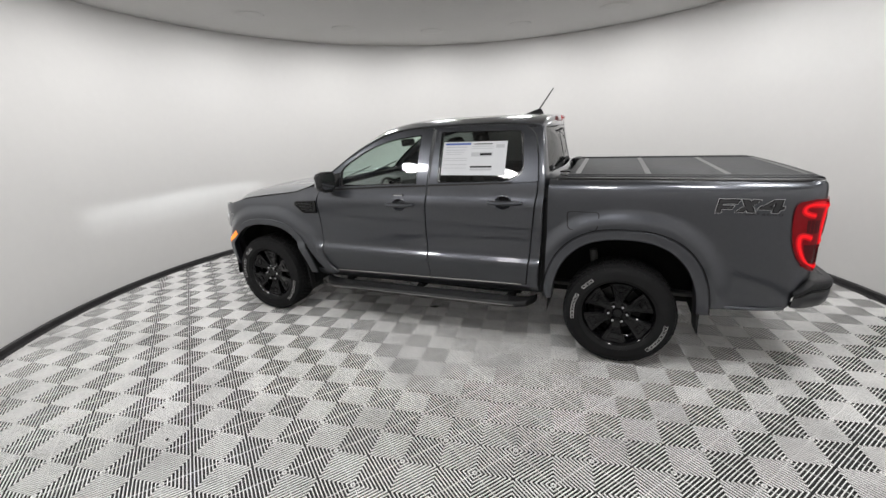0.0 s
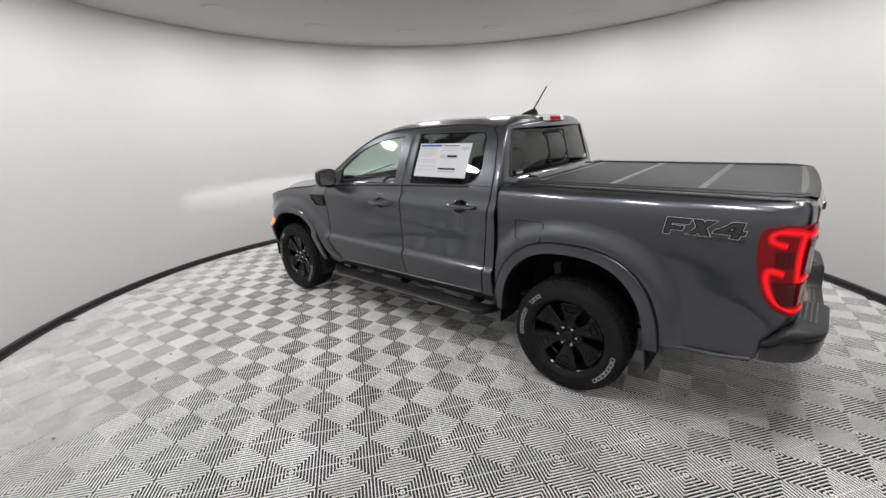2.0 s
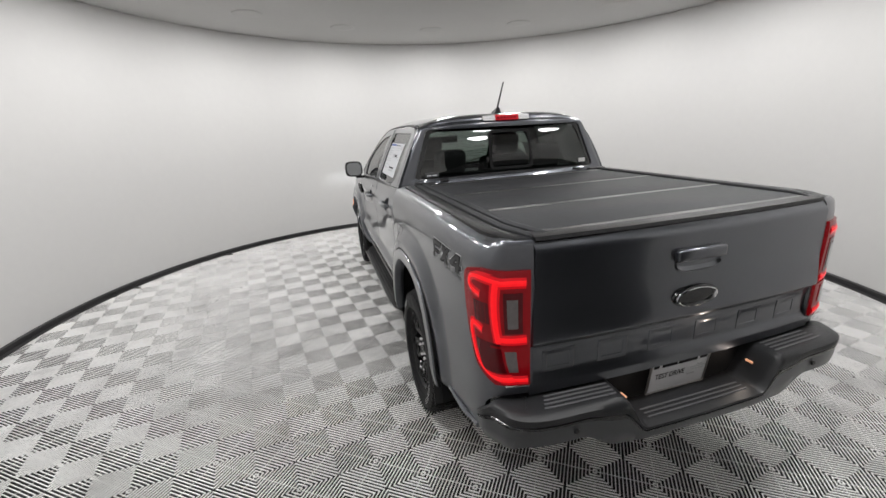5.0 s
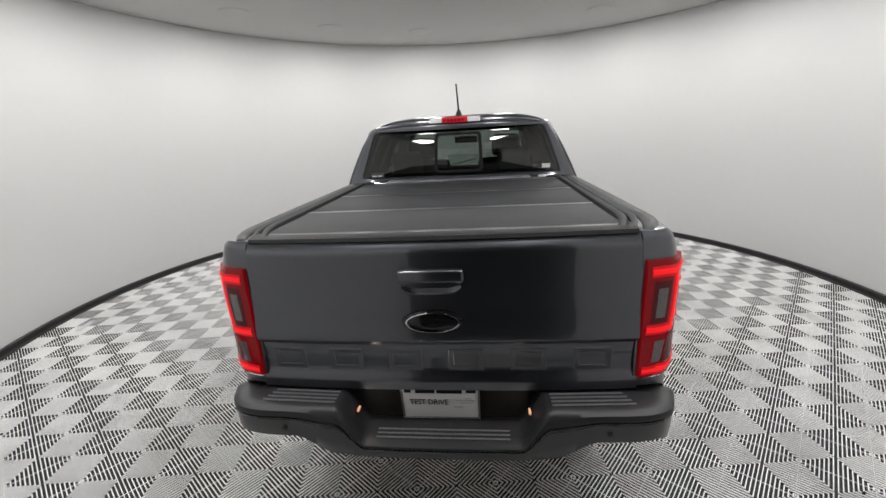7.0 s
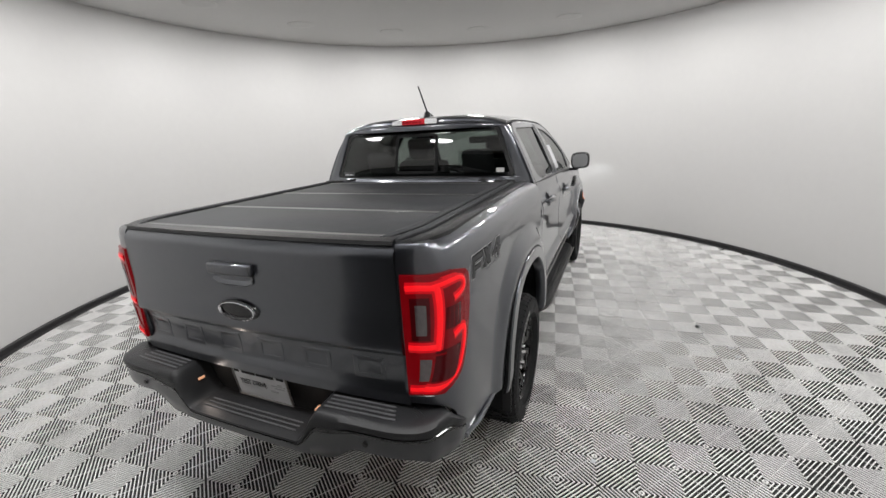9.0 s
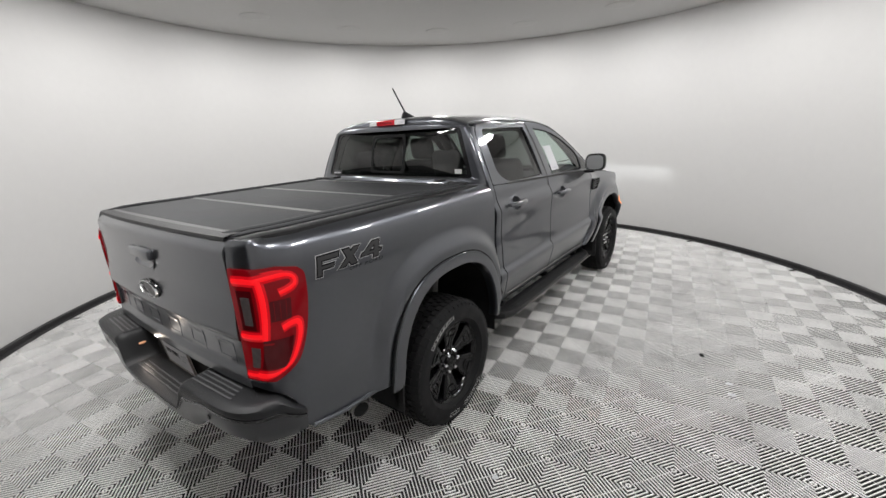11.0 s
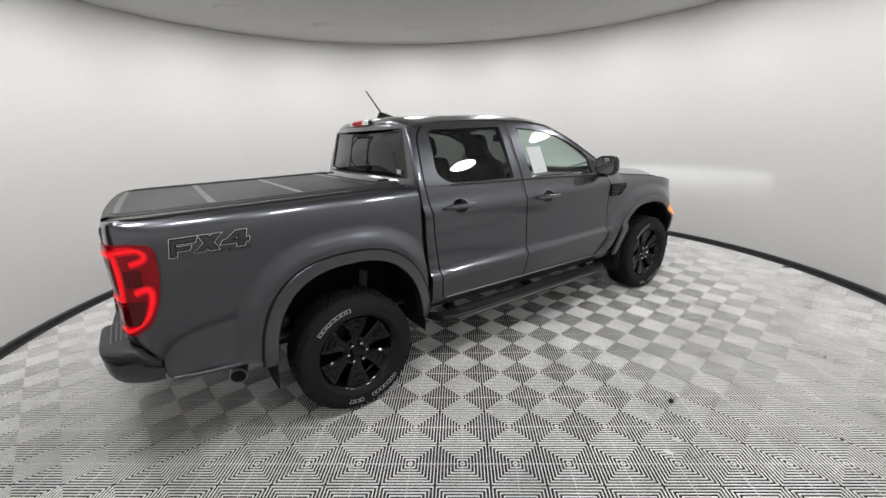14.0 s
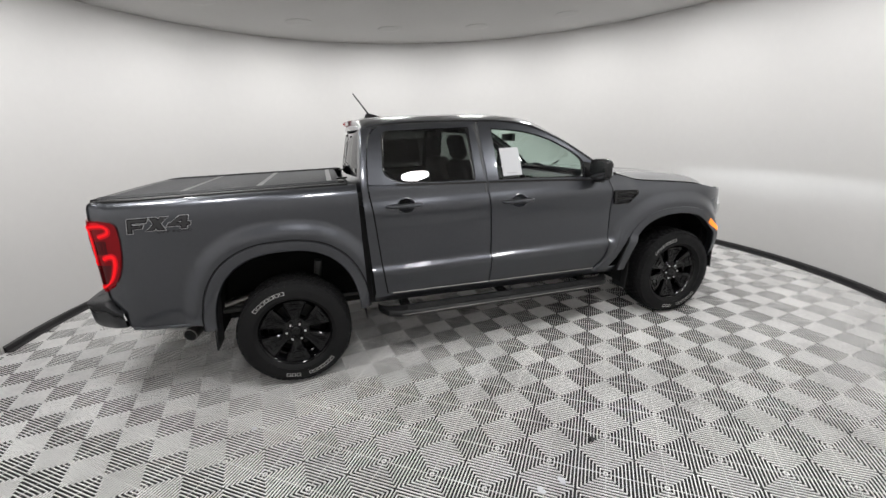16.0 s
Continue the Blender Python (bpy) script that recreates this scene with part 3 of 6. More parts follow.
def cab_sides(side):
    # strip behind the rear door down to the sill
    bm = bmesh.new()
    cols = []
    rear_edge = curve([(0.50, 0.585), (0.60, 0.575), (1.0, 0.556), (1.30, 0.548), (1.40, 0.552), (1.60, 0.580), (1.73, 0.625)])
    for z in spaced(0.53, 1.715, 100):
        a, b = rear_edge(z), SEAM_R(z) - 0.0048
        cols.append([cab_point(lerp(a, b, u), z, side, -0.004 * (1 - u) ** 3) for u in spaced(0, 1, 6)])
    sheet(bm, cols, 0.025, inward(side))
    face_out(bm)
    part("cab_corner_panel", bm, M_PAINT, truck, sharp=45)
    # sill below the doors
    bm = bmesh.new()
    xs = spaced(0.57, 2.62, 40)
    sheet(bm, [[Vector((x, side * y, z)) for y, z in ((PROFILE(0.555) - 0.004, SILL(x) - 0.004), (0.862, SILL(x) - 0.018), (0.845, SILL(x) - 0.05), (0.80, SILL(x) - 0.085), (0.70, SILL(x) - 0.09))] for x in xs])
    face_out(bm)
    part("sill", bm, M_PAINT, truck)
    # thin steel tubes stand in for the highlight along the doors' lower edge
    for xa, xb in ((0.70, 1.452), (1.462, 2.40)):
        bm = bmesh.new()
        tube(bm, [Vector((x, side * (PROFILE(SILL(x)) + 0.001), SILL(x) - 0.003)) for x in spaced(xa, xb, 14)], 0.0045, 6)
        part("edge_glint", bm, M_STEEL, truck)
    bm = bmesh.new()
    sheet(bm, [[Vector((x, side * y, z)) for y, z in ((0.84, 0.50), (0.84, 1.30))] for x in (0.50, 2.58)])
    part("door_opening_panel", bm, M_UNDER, truck)


def fender(side):
    top = curve([(2.50, 1.305), (2.60, 1.290), (2.70, 1.250), (2.82, 1.216), (3.15, 1.178), (3.45, 1.138), (3.60, 1.101), (3.70, 1.078), (3.95, 1.055)])
    prof = curve([(0.44, 0.830), (0.50, 0.850), (0.56, 0.872), (0.66, 0.890), (0.80, 0.890), (0.95, 0.886), (1.05, 0.884), (1.10, 0.876), (1.14, 0.862), (1.18, 0.842), (1.22, 0.820), (1.26, 0.806), (1.31, 0.795)])
    lows = curve([(2.50, 0.50), (2.6, 0.48), (3.55, 0.70), (3.60, 0.73), (3.95, 0.74)])
    us = spaced(0, 1, 84)
    lo = lambda x, u: max(lows(x), arch_z(x, **FRONT_ARCH) - 0.004)

    def column(u):
        p, nrm = plan_at(FENDER_PLAN, u)
        col = []
        for k in range(45):
            z = lerp(lo(p.x, u), top(p.x), k / 44)
            x = p.x
            if u < 0.12:
                x = lerp(SEAM_F(min(z, 1.25)) + 0.0035 - (0.03 if z > 1.25 else 0) * (z - 1.25) / 0.05, x, smoothstep(0, 0.12, u))
            q = Vector((x, p.y)) + nrm * (lerp(PROFILE(z), prof(z), smoothstep(0, 0.2, u)) - 0.890 + haunch(p.x, z))
            col.append(Vector((q.x, side * q.y, z)))
        return col
    bm = bmesh.new()
    sheet(bm, [column(u) for u in us], 0.02, inward(side))
    face_out(bm)
    f = part("front_fender", bm, M_PAINT, truck, sharp=45)
    # side vent
    bm = bmesh.new()
    outline = rounded([(2.545, 1.045), (2.685, 1.042), (2.775, 1.115), (2.768, 1.150), (2.540, 1.160)], 0.012, 4)
    c = Vector((2.64, 1.10))
    loops = []
    for s, dy in ((1.0, -0.004), (0.99, 0.012), (0.88, 0.014), (0.80, 0.001)):
        loops.append([Vector((c.x + (p[0] - c.x) * s, side * (0.887 + haunch(p[0], p[1]) + dy), c.y + (p[1] - c.y) * s)) for p in outline])
    vs = ring_strip(bm, loops)
    bm.faces.new(vs[-1])
    face_out(bm)
    vent = part("side_vent", bm, M_GLOSS, truck, "gloss black fender vent")
    for k in range(3):
        bm = bmesh.new()
        z = 1.072 + 0.026 * k
        rbox(bm, 2.585, 2.715 + 0.012 * k, side * 0.892, side * 0.902, z, z + 0.009, 0.002, 1)
        part("vent_bar", bm, M_TRIM, vent)
    return f


# roof, windscreen and pillars on one lofted shape
STATIONS = [((0.600, 1.708), (0.556, 1.762)), ((0.620, 1.730), (0.575, 1.788)), ((0.72, 1.746), (0.68, 1.806)), ((1.0, 1.758), (1.0, 1.812)), ((1.25, 1.756), (1.25, 1.812)), ((1.46, 1.752), (1.50, 1.808)),
            ((1.71, 1.736), (1.78, 1.790)), ((1.86, 1.708), (1.98, 1.755)), ((1.94, 1.684), (2.09, 1.720)), ((2.15, 1.574), (2.33, 1.582)), ((2.35, 1.436), (2.56, 1.422)), ((2.52, 1.308), (2.73, 1.264))]
SX = curve([(i, s[0][0]) for i, s in enumerate(STATIONS)])
SZ = curve([(i, s[0][1]) for i, s in enumerate(STATIONS)])
MX = curve([(i, s[1][0]) for i, s in enumerate(STATIONS)])
MZ = curve([(i, s[1][1]) for i, s in enumerate(STATIONS)])


def roof_point(s, u, drop=0.0):
    a = abs(u)
    z = SZ(s) + (MZ(s) - SZ(s)) * (1 - a**4.6) - drop
    x = SX(s) + (MX(s) - SX(s)) * (1 - a**2.2)
    return Vector((x, (PROFILE(SZ(s)) - 0.004) * u, z))


def roof():
    bm = bmesh.new()
    us = [math.sin(math.pi / 2 * t) for t in spaced(-1, 1, 32)]
    cols = []
    for s in spaced(0, 8, 48):
        col = []
        for u in us:
            p = roof_point(s, u)
            # two long shallow channels
            for c in (-0.40, 0.40):
                p.z -= 0.006 * max(0.0, 1 - ((p.y - c) / 0.035) ** 2) * smoothstep(0.75, 0.9, p.x) * smoothstep(1.85, 1.7, p.x)
            col.append(p)
        cols.append(col)
    sheet(bm, cols, 0.02, lambda p: Vector((0, 0, -1)))
    face_out(bm)
    r = part("roof", bm, M_PAINT, truck, sharp=50)
    bm = bmesh.new()
    sheet(bm, [[roof_point(s, u * 0.94, 0.035) for u in us] for s in spaced(0.6, 8, 20)])
    part("headliner", bm, M_LINER, r, "pale grey headliner")
    for side in (-1, 1):
        bm = bmesh.new()
        sheet(bm, [[roof_point(s, side * u) for u in (0.86, 0.93, 1.0)] for s in spaced(8, 11, 20)], 0.03, lambda p: Vector((-0.4, 0, -0.9)))
        face_out(bm)
        part("windscreen_pillar", bm, M_PAINT, truck)
        bm = bmesh.new()
        sheet(bm, [[roof_point(s, side * u, d) for u, d in ((0.80, 0.006), (0.865, -0.001))] for s in spaced(8, 11, 20)])
        face_out(bm)
        part("windscreen_trim", bm, M_GLOSS, truck)
        # drip moulding along the roof edge
        bm = bmesh.new()
        tube(bm, [Vector((x, side * (PROFILE(DRIP(x)) - 0.002), DRIP(x) - 0.001)) for x in spaced(0.64, 2.50, 44)], 0.005, 6)
        part("roof_moulding", bm, M_TRIM, r)
    bm = bmesh.new()
    sheet(bm, [[roof_point(s, u, 0.004) for u in spaced(-0.87, 0.87, 24)] for s in spaced(8.05, 10.95, 16)])
    face_out(bm)
    part("windscreen", bm, G_FRONT, truck, "clear windscreen with a green tint").visible_shadow = False
    # antenna
    bm = bmesh.new()
    cols = []
    for x, w, h in ((0.90, 0.004, 0.004), (0.85, 0.018, 0.018), (0.79, 0.027, 0.040), (0.745, 0.028, 0.054), (0.712, 0.024, 0.052), (0.695, 0.014, 0.018)):
        z0 = 1.793
        cols.append([Vector((x, -0.005 + w * a, z0 + 0.004 + h * b)) for a, b in ((-1.15, -0.2), (-0.9, 0.25), (-0.45, 0.8), (0, 1), (0.45, 0.8), (0.9, 0.25), (1.15, -0.2))])
    sheet(bm, cols)
    face_out(bm, Vector((0.78, -0.005, 1.75)))
    a = part("antenna_base", bm, M_TRIM, r, "black fin-shaped antenna base")
    bm = bmesh.new()
    tube(bm, [(0.740, -0.005, 1.83), (0.728, -0.004, 1.856), (0.619, 0.0, 2.012)], [0.008, 0.0065, 0.0048], 8)
    part("antenna_mast", bm, M_TRIM, r)
    return r


W_BOT, W_TOP = 1.388, 1.712


def back_x(y, z):
    return 0.462 + (z - 1.385) * 0.22 + 0.066 * (abs(y) / 0.70) ** 2.2


def cab_back():
    win = rounded([(-0.712, W_BOT), (0.712, W_BOT), (0.600, W_TOP), (-0.600, W_TOP)], [0.03, 0.03, 0.03, 0.03])
    half = lambda z: PROFILE(z) - 0.006
    outer = [(-half(z), z) for z in spaced(1.72, 1.20, 14)] + [(half(z), z) for z in spaced(1.20, 1.72, 14)] + [(0.45, 1.748), (0.2, 1.758), (-0.2, 1.758), (-0.45, 1.748)]
    pairs = ring_panel(win, outer, (0, 1.54), 120)
    bm = bmesh.new()
    loops = []
    for f, dx in ((1.0, 0.030), (0.94, 0.008), (0.85, 0.0), (0.5, 0.0), (0.06, 0.002), (0.0, 0.014)):
        lp = []
        for a, b in pairs:
            y, z = lerp(a[0], b[0], f), lerp(a[1], b[1], f)
            lp.append(Vector((back_x(y, z) + dx, y, z)))
        loops.append(lp)
    ring_strip(bm, loops)
    face_out(bm)
    b = part("cab_back_panel", bm, M_PAINT, truck, sharp=60)
    bm = bmesh.new()
    c = Vector((0, 1.55))
    loops = []
    for f in (1.0, 0.75, 0.5, 0.25, 0.06):
        loops.append([Vector((back_x(*q) + 0.012, q[0], q[1])) for q in [tuple(c + (Vector(p) - c) * f) for p in win]])
    vs = ring_strip(bm, loops)
    bm.faces.new(vs[-1])
    face_out(bm)
    g = part("rear_window", bm, G_REAR, truck, "dark rear window with a sliding centre pane")
    g.visible_shadow = False
    # printed black border
    bm = bmesh.new()
    loops = []
    for f in (1.0, 0.90):
        loops.append([Vector((back_x(*q) + 0.010, q[0], q[1])) for q in [tuple(c + Vector(((p[0]) * (1 - (1 - f) * 0.45), (p[1] - c.y) * f))) for p in win]])
    ring_strip(bm, loops)
    part("black_border", bm, M_GLOSS, g)
    # slider frame
    fr = rounded([(-0.155, 1.432), (0.150, 1.432), (0.142, 1.672), (-0.147, 1.672)], 0.03)
    bm = bmesh.new()
    cc = Vector((0, 1.55))
    loops = []
    for f, dx in ((1.13, 0.0125), (1.12, 0.010), (1.0, 0.010), (0.98, 0.013)):
        loops.append([Vector((back_x(*q) + dx, q[0], q[1])) for q in [tuple(cc + (Vector(p) - cc) * f) for p in fr]])
    ring_strip(bm, loops)
    part("slider_frame", bm, M_UNDER, g, "black frame of the sliding pane")
    # stickers
    bm = bmesh.new()
    rbox(bm, back_x(-0.61, 1.43) + 0.004, back_x(-0.61, 1.43) + 0.007, -0.640, -0.585, 1.418, 1.446, 0)
    part("small_sticker", bm, M_WHITE, g, "small white sticker")
    bm = bmesh.new()
    rbox(bm, back_x(0.60, 1.41) + 0.004, back_x(0.60, 1.41) + 0.007, 0.545, 0.640, 1.398, 1.432, 0)
    part("small_decal", bm, M_DASH, g, "small dark and white corner decal")
    for k, (y, w) in enumerate(((0.615, 0.03), (0.575, 0.03))):
        bm = bmesh.new()
        rbox(bm, back_x(0.60, 1.41) - 0.002, back_x(0.60, 1.41) + 0.003, y - w / 2, y + w / 2, 1.407, 1.414, 0)
        part("decal_bar", bm, M_PAPER, g)
    # high brake lamp: clear ends, red middle
    def lamp_block(y0, y1, mat, name, lab, parent):
        bm = bmesh.new()
        cols = []
        for y in spaced(y0, y1, 8):
            e = 0.050 if abs(y) > 0.145 else 0.0
            slope = max(0.0, (abs(y) - 0.150) / 0.05)
            zt = 1.793 - 0.012 * slope * 0.6
            x = 0.536 + 0.02 * (abs(y) / 0.2) ** 2
            cols.append([Vector((x + 0.012, y, 1.752)), Vector((x - 0.012, y, 1.756)), Vector((x - 0.006, y, zt - 0.006)), Vector((x + 0.012, y, zt)), Vector((x + 0.06, y, zt + 0.002))])
        sheet(bm, cols)
        face_out(bm)
        return part(name, bm, mat, parent, lab)
    k = lamp_block(-0.075, 0.105, M_BRAKE, "high_brake_lamp", "red high-mounted brake lamp with clear ends", truck)
    lamp_block(-0.163, -0.0755, M_CARGO, "clear_lens", "clear cargo lamp", k)
    lamp_block(0.1055, 0.193, M_CARGO, "clear_lens", "clear cargo lamp", k)
    for i in range(6):
        y = -0.05 + i * 0.026
        part("lamp_element", rbox(bmesh.new(), 0.519, 0.525, y, y + 0.016, 1.764, 1.777, 0.001, 1), M_RED, k)
    # small bed-front clips
    for y in (-0.52, 0.53):
        bm = bmesh.new()
        rbox(bm, 0.40, 0.475, y - 0.025, y + 0.025, 1.372, 1.384, 0.004, 1)
        part("cover_clip", bm, M_TRIM, b)


def bonnet():
    seam = curve([(2.60, 0.715), (2.82, 0.790), (3.15, 0.800), (3.45, 0.775), (3.60, 0.735), (3.75, 0.64), (3.90, 0.45)])
    seam_z = curve([(2.60, 1.292), (2.72, 1.252), (2.82, 1.220), (3.15, 1.182), (3.45, 1.142), (3.60, 1.106), (3.75, 1.068), (3.90, 1.04)])
    mid_z = curve([(2.60, 1.272), (2.75, 1.266), (3.0, 1.258), (3.25, 1.245), (3.5, 1.212), (3.7, 1.165), (3.85, 1.105), (3.93, 1.05)])
    bm = bmesh.new()
    cols = []
    for x in spaced(2.63, 3.90, 44):
        w, zs, zm = seam(x), seam_z(x), mid_z(x)
        zm = max(zm, zs)
        col = []
        for u in spaced(-1, 1, 26):
            a = abs(u)
            z = zs + (zm - zs) * (1 - a**2.4) + 0.020 * smoothstep(0.55, 0.68, a) * smoothstep(0.98, 0.80, a)
            col.append(Vector((x + 0.06 * (1 - a * a) * smoothstep(3.3, 3.9, x), w * u, z)))
        cols.append(col)
    sheet(bm, cols, 0.02, lambda p: Vector((0, 0, -1)))
    face_out(bm)
    part("bonnet", bm, M_PAINT, truck, sharp=50)
    for side in (-1, 1):
        bm = bmesh.new()
        tube(bm, [Vector((x, side * (seam(x) + 0.004), seam_z(x) + 0.0015)) for x in spaced(2.66, 3.86, 30)], 0.0045, 6)
        part("bonnet_joint", bm, M_UNDER, truck)
    bm = bmesh.new()
    sheet(bm, [[Vector((2.48 + 0.20 * (1 - abs(u) ** 2), 0.75 * u, 1.245 + 0.03 * abs(u))), Vector((2.64 + 0.06 * (1 - u * u), 0.74 * u, 1.252 + 0.03 * abs(u) ** 2))] for u in spaced(-1, 1, 12)])
    face_out(bm)
    part("cowl", bm, M_TRIM, truck)
    for y in (-0.25, 0.35):
        bm = bmesh.new()
        tube(bm, [(2.66, y, 1.262), (2.60, y - 0.18, 1.305), (2.53, y - 0.42, 1.36)], 0.006, 6)
        part("wiper", bm, M_TRIM, truck)


def front_end():
    # bumper and nose follow one plan
    plan = [(3.60, 0.868), (3.69, 0.838), (3.77, 0.785), (3.85, 0.712), (3.93, 0.60), (4.00, 0.45), (4.045, 0.25), (4.06, 0.0)]

    def band(name, z_rows, mat, lab="", u0=0.0, u1=1.0, parent=truck):
        bm = bmesh.new()
        cols = []
        us = spaced(u0, u1, 20)
        for side in (1, -1):
            run = us if side == 1 else us[::-1]
            for u in run:
                p, nrm = plan_at(plan, u)
                q = [p + nrm * o for z, o in z_rows]
                if side == -1 and u == us[-1] and u1 == 1.0:
                    continue
                cols.append([Vector((v.x, side * v.y, z)) for v, (z, o) in zip(q, z_rows)])
        sheet(bm, cols)
        face_out(bm)
        return part(name, bm, mat, parent, lab)
    band("front_bumper", [(0.47, -0.09), (0.475, -0.02), (0.52, 0.0), (0.60, 0.012), (0.70, 0.012), (0.755, 0.0), (0.77, -0.05)], M_BUMPF, "dark front bumper")
    g = band("grille", [(0.775, -0.06), (0.78, -0.035), (0.90, -0.03), (1.02, -0.05), (1.04, -0.09)], M_GLOSS, "black grille", 0.45, 1.0)
    for z in (0.84, 0.91, 0.98):
        band("grille_bar", [(z - 0.012, -0.03), (z, -0.012), (z + 0.012, -0.03)], M_TRIM, "", 0.5, 1.0, g)
    for side in (1, -1):
        bm = bmesh.new()
        cols = []
        for u in spaced(0.0, 0.42, 16):
            p, nrm = plan_at(plan, u)
            zb, zt = lerp(0.86, 0.82, u / 0.42), lerp(1.075, 1.035, u / 0.42)
            cols.append([Vector(((p + nrm * o).x, side * (p + nrm * o).y, lerp(zb, zt, v))) for v, o in ((0, -0.02), (0.05, 0.004), (0.4, 0.006), (0.75, -0.012), (1.0, -0.05))])
        sheet(bm, cols)
        face_out(bm)
        h = part("headlight", bm, G_LAMP, truck, "clear headlight, switched on")
        h.visible_shadow = False
        bm = bmesh.new()
        cols = []
        for f in spaced(0, 1, 8):
            x, z = lerp(3.525, 3.620, f), lerp(0.826, 0.748, f)
            col = []
            for k, o in ((-1, 0.0), (-0.8, 0.008), (0, 0.010), (0.8, 0.008), (1, 0.0)):
                xx, zz = x + k * 0.013, z + k * 0.020
                col.append(Vector((xx, side * (PROFILE(zz) + 0.046 - 0.30 * max(0.0, xx - 3.46) ** 1.4 + o), zz)))
            cols.append(col)
        sheet(bm, cols)
        face_out(bm)
        part("amber_marker", bm, M_AMBER, h, "glowing amber side marker")
        bm = bmesh.new()
        c = Vector((3.900, side * 0.60, 0.922))
        lathe_pts = [(0.045, 0.0), (0.04, 0.012), (0.02, 0.018), (0.001, 0.02)]
        ring_strip(bm, [[c + Vector((y, r * math.cos(math.tau * k / 20), r * math.sin(math.tau * k / 20))) for k in range(20)] for r, y in lathe_pts])
        part("projector_lens", bm, M_BEAM, h, "glowing projector lens")
        # bowl behind the lens; added unseen shields cut the beam above, fade it below
        bm = bmesh.new()
        cols = []
        for u in spaced(0.0, 0.42, 12):
            p, nrm = plan_at(plan, u)
            q = p - nrm * 0.064
            cols.append([Vector((q.x, side * q.y, z)) for z in (0.83, 0.92, 1.03)])
        sheet(bm, cols)
        part("lamp_bowl", bm, M_CLEAR, h, "silvery reflector bowl")
        for nm, r, z0, z1 in (("upper_shield", 0.046, 0.9865, 1.02), ("lower_shield", 0.012, 0.955, 0.9840)):
            bm = bmesh.new()
            sheet(bm, [[Vector((BEAM.x + r * math.cos(a), side * BEAM.y + r * math.sin(a), z)) for z in (z0, z1)] for a in spaced(-1.5, 1.5, 16)], 0.002, lambda p: Vector((1, 0, 0)))
            part(nm, bm, M_UNDER, h)
        # inner nose filler
        bm = bmesh.new()
        cols = []
        for u in spaced(0.0, 1.0, 16):
            p, nrm = plan_at(plan, u)
            q = p - nrm * 0.07
            cols.append([Vector((q.x, side * q.y, z)) for z in (0.5, 1.02)])
        sheet(bm, cols)
        part("nose_liner", bm, M_UNDER, truck)


def tail_x(y, z):
    """Rear face of the tailgate: crowned across, with a crease and a recessed lower field."""
    x = -1.116 + 0.024 * (abs(y) / 0.70) ** 2.4
    x += 0.018 * smoothstep(1.30, 1.355, z) ** 1.5 * 1.6
    x += -0.010 * smoothstep(0.90, 0.985, z) * smoothstep(1.12, 0.985, z)
    x += 0.016 * smoothstep(0.975, 0.955, z)
    x -= 0.014 * smoothstep(0.835, 0.81, z)
    return x


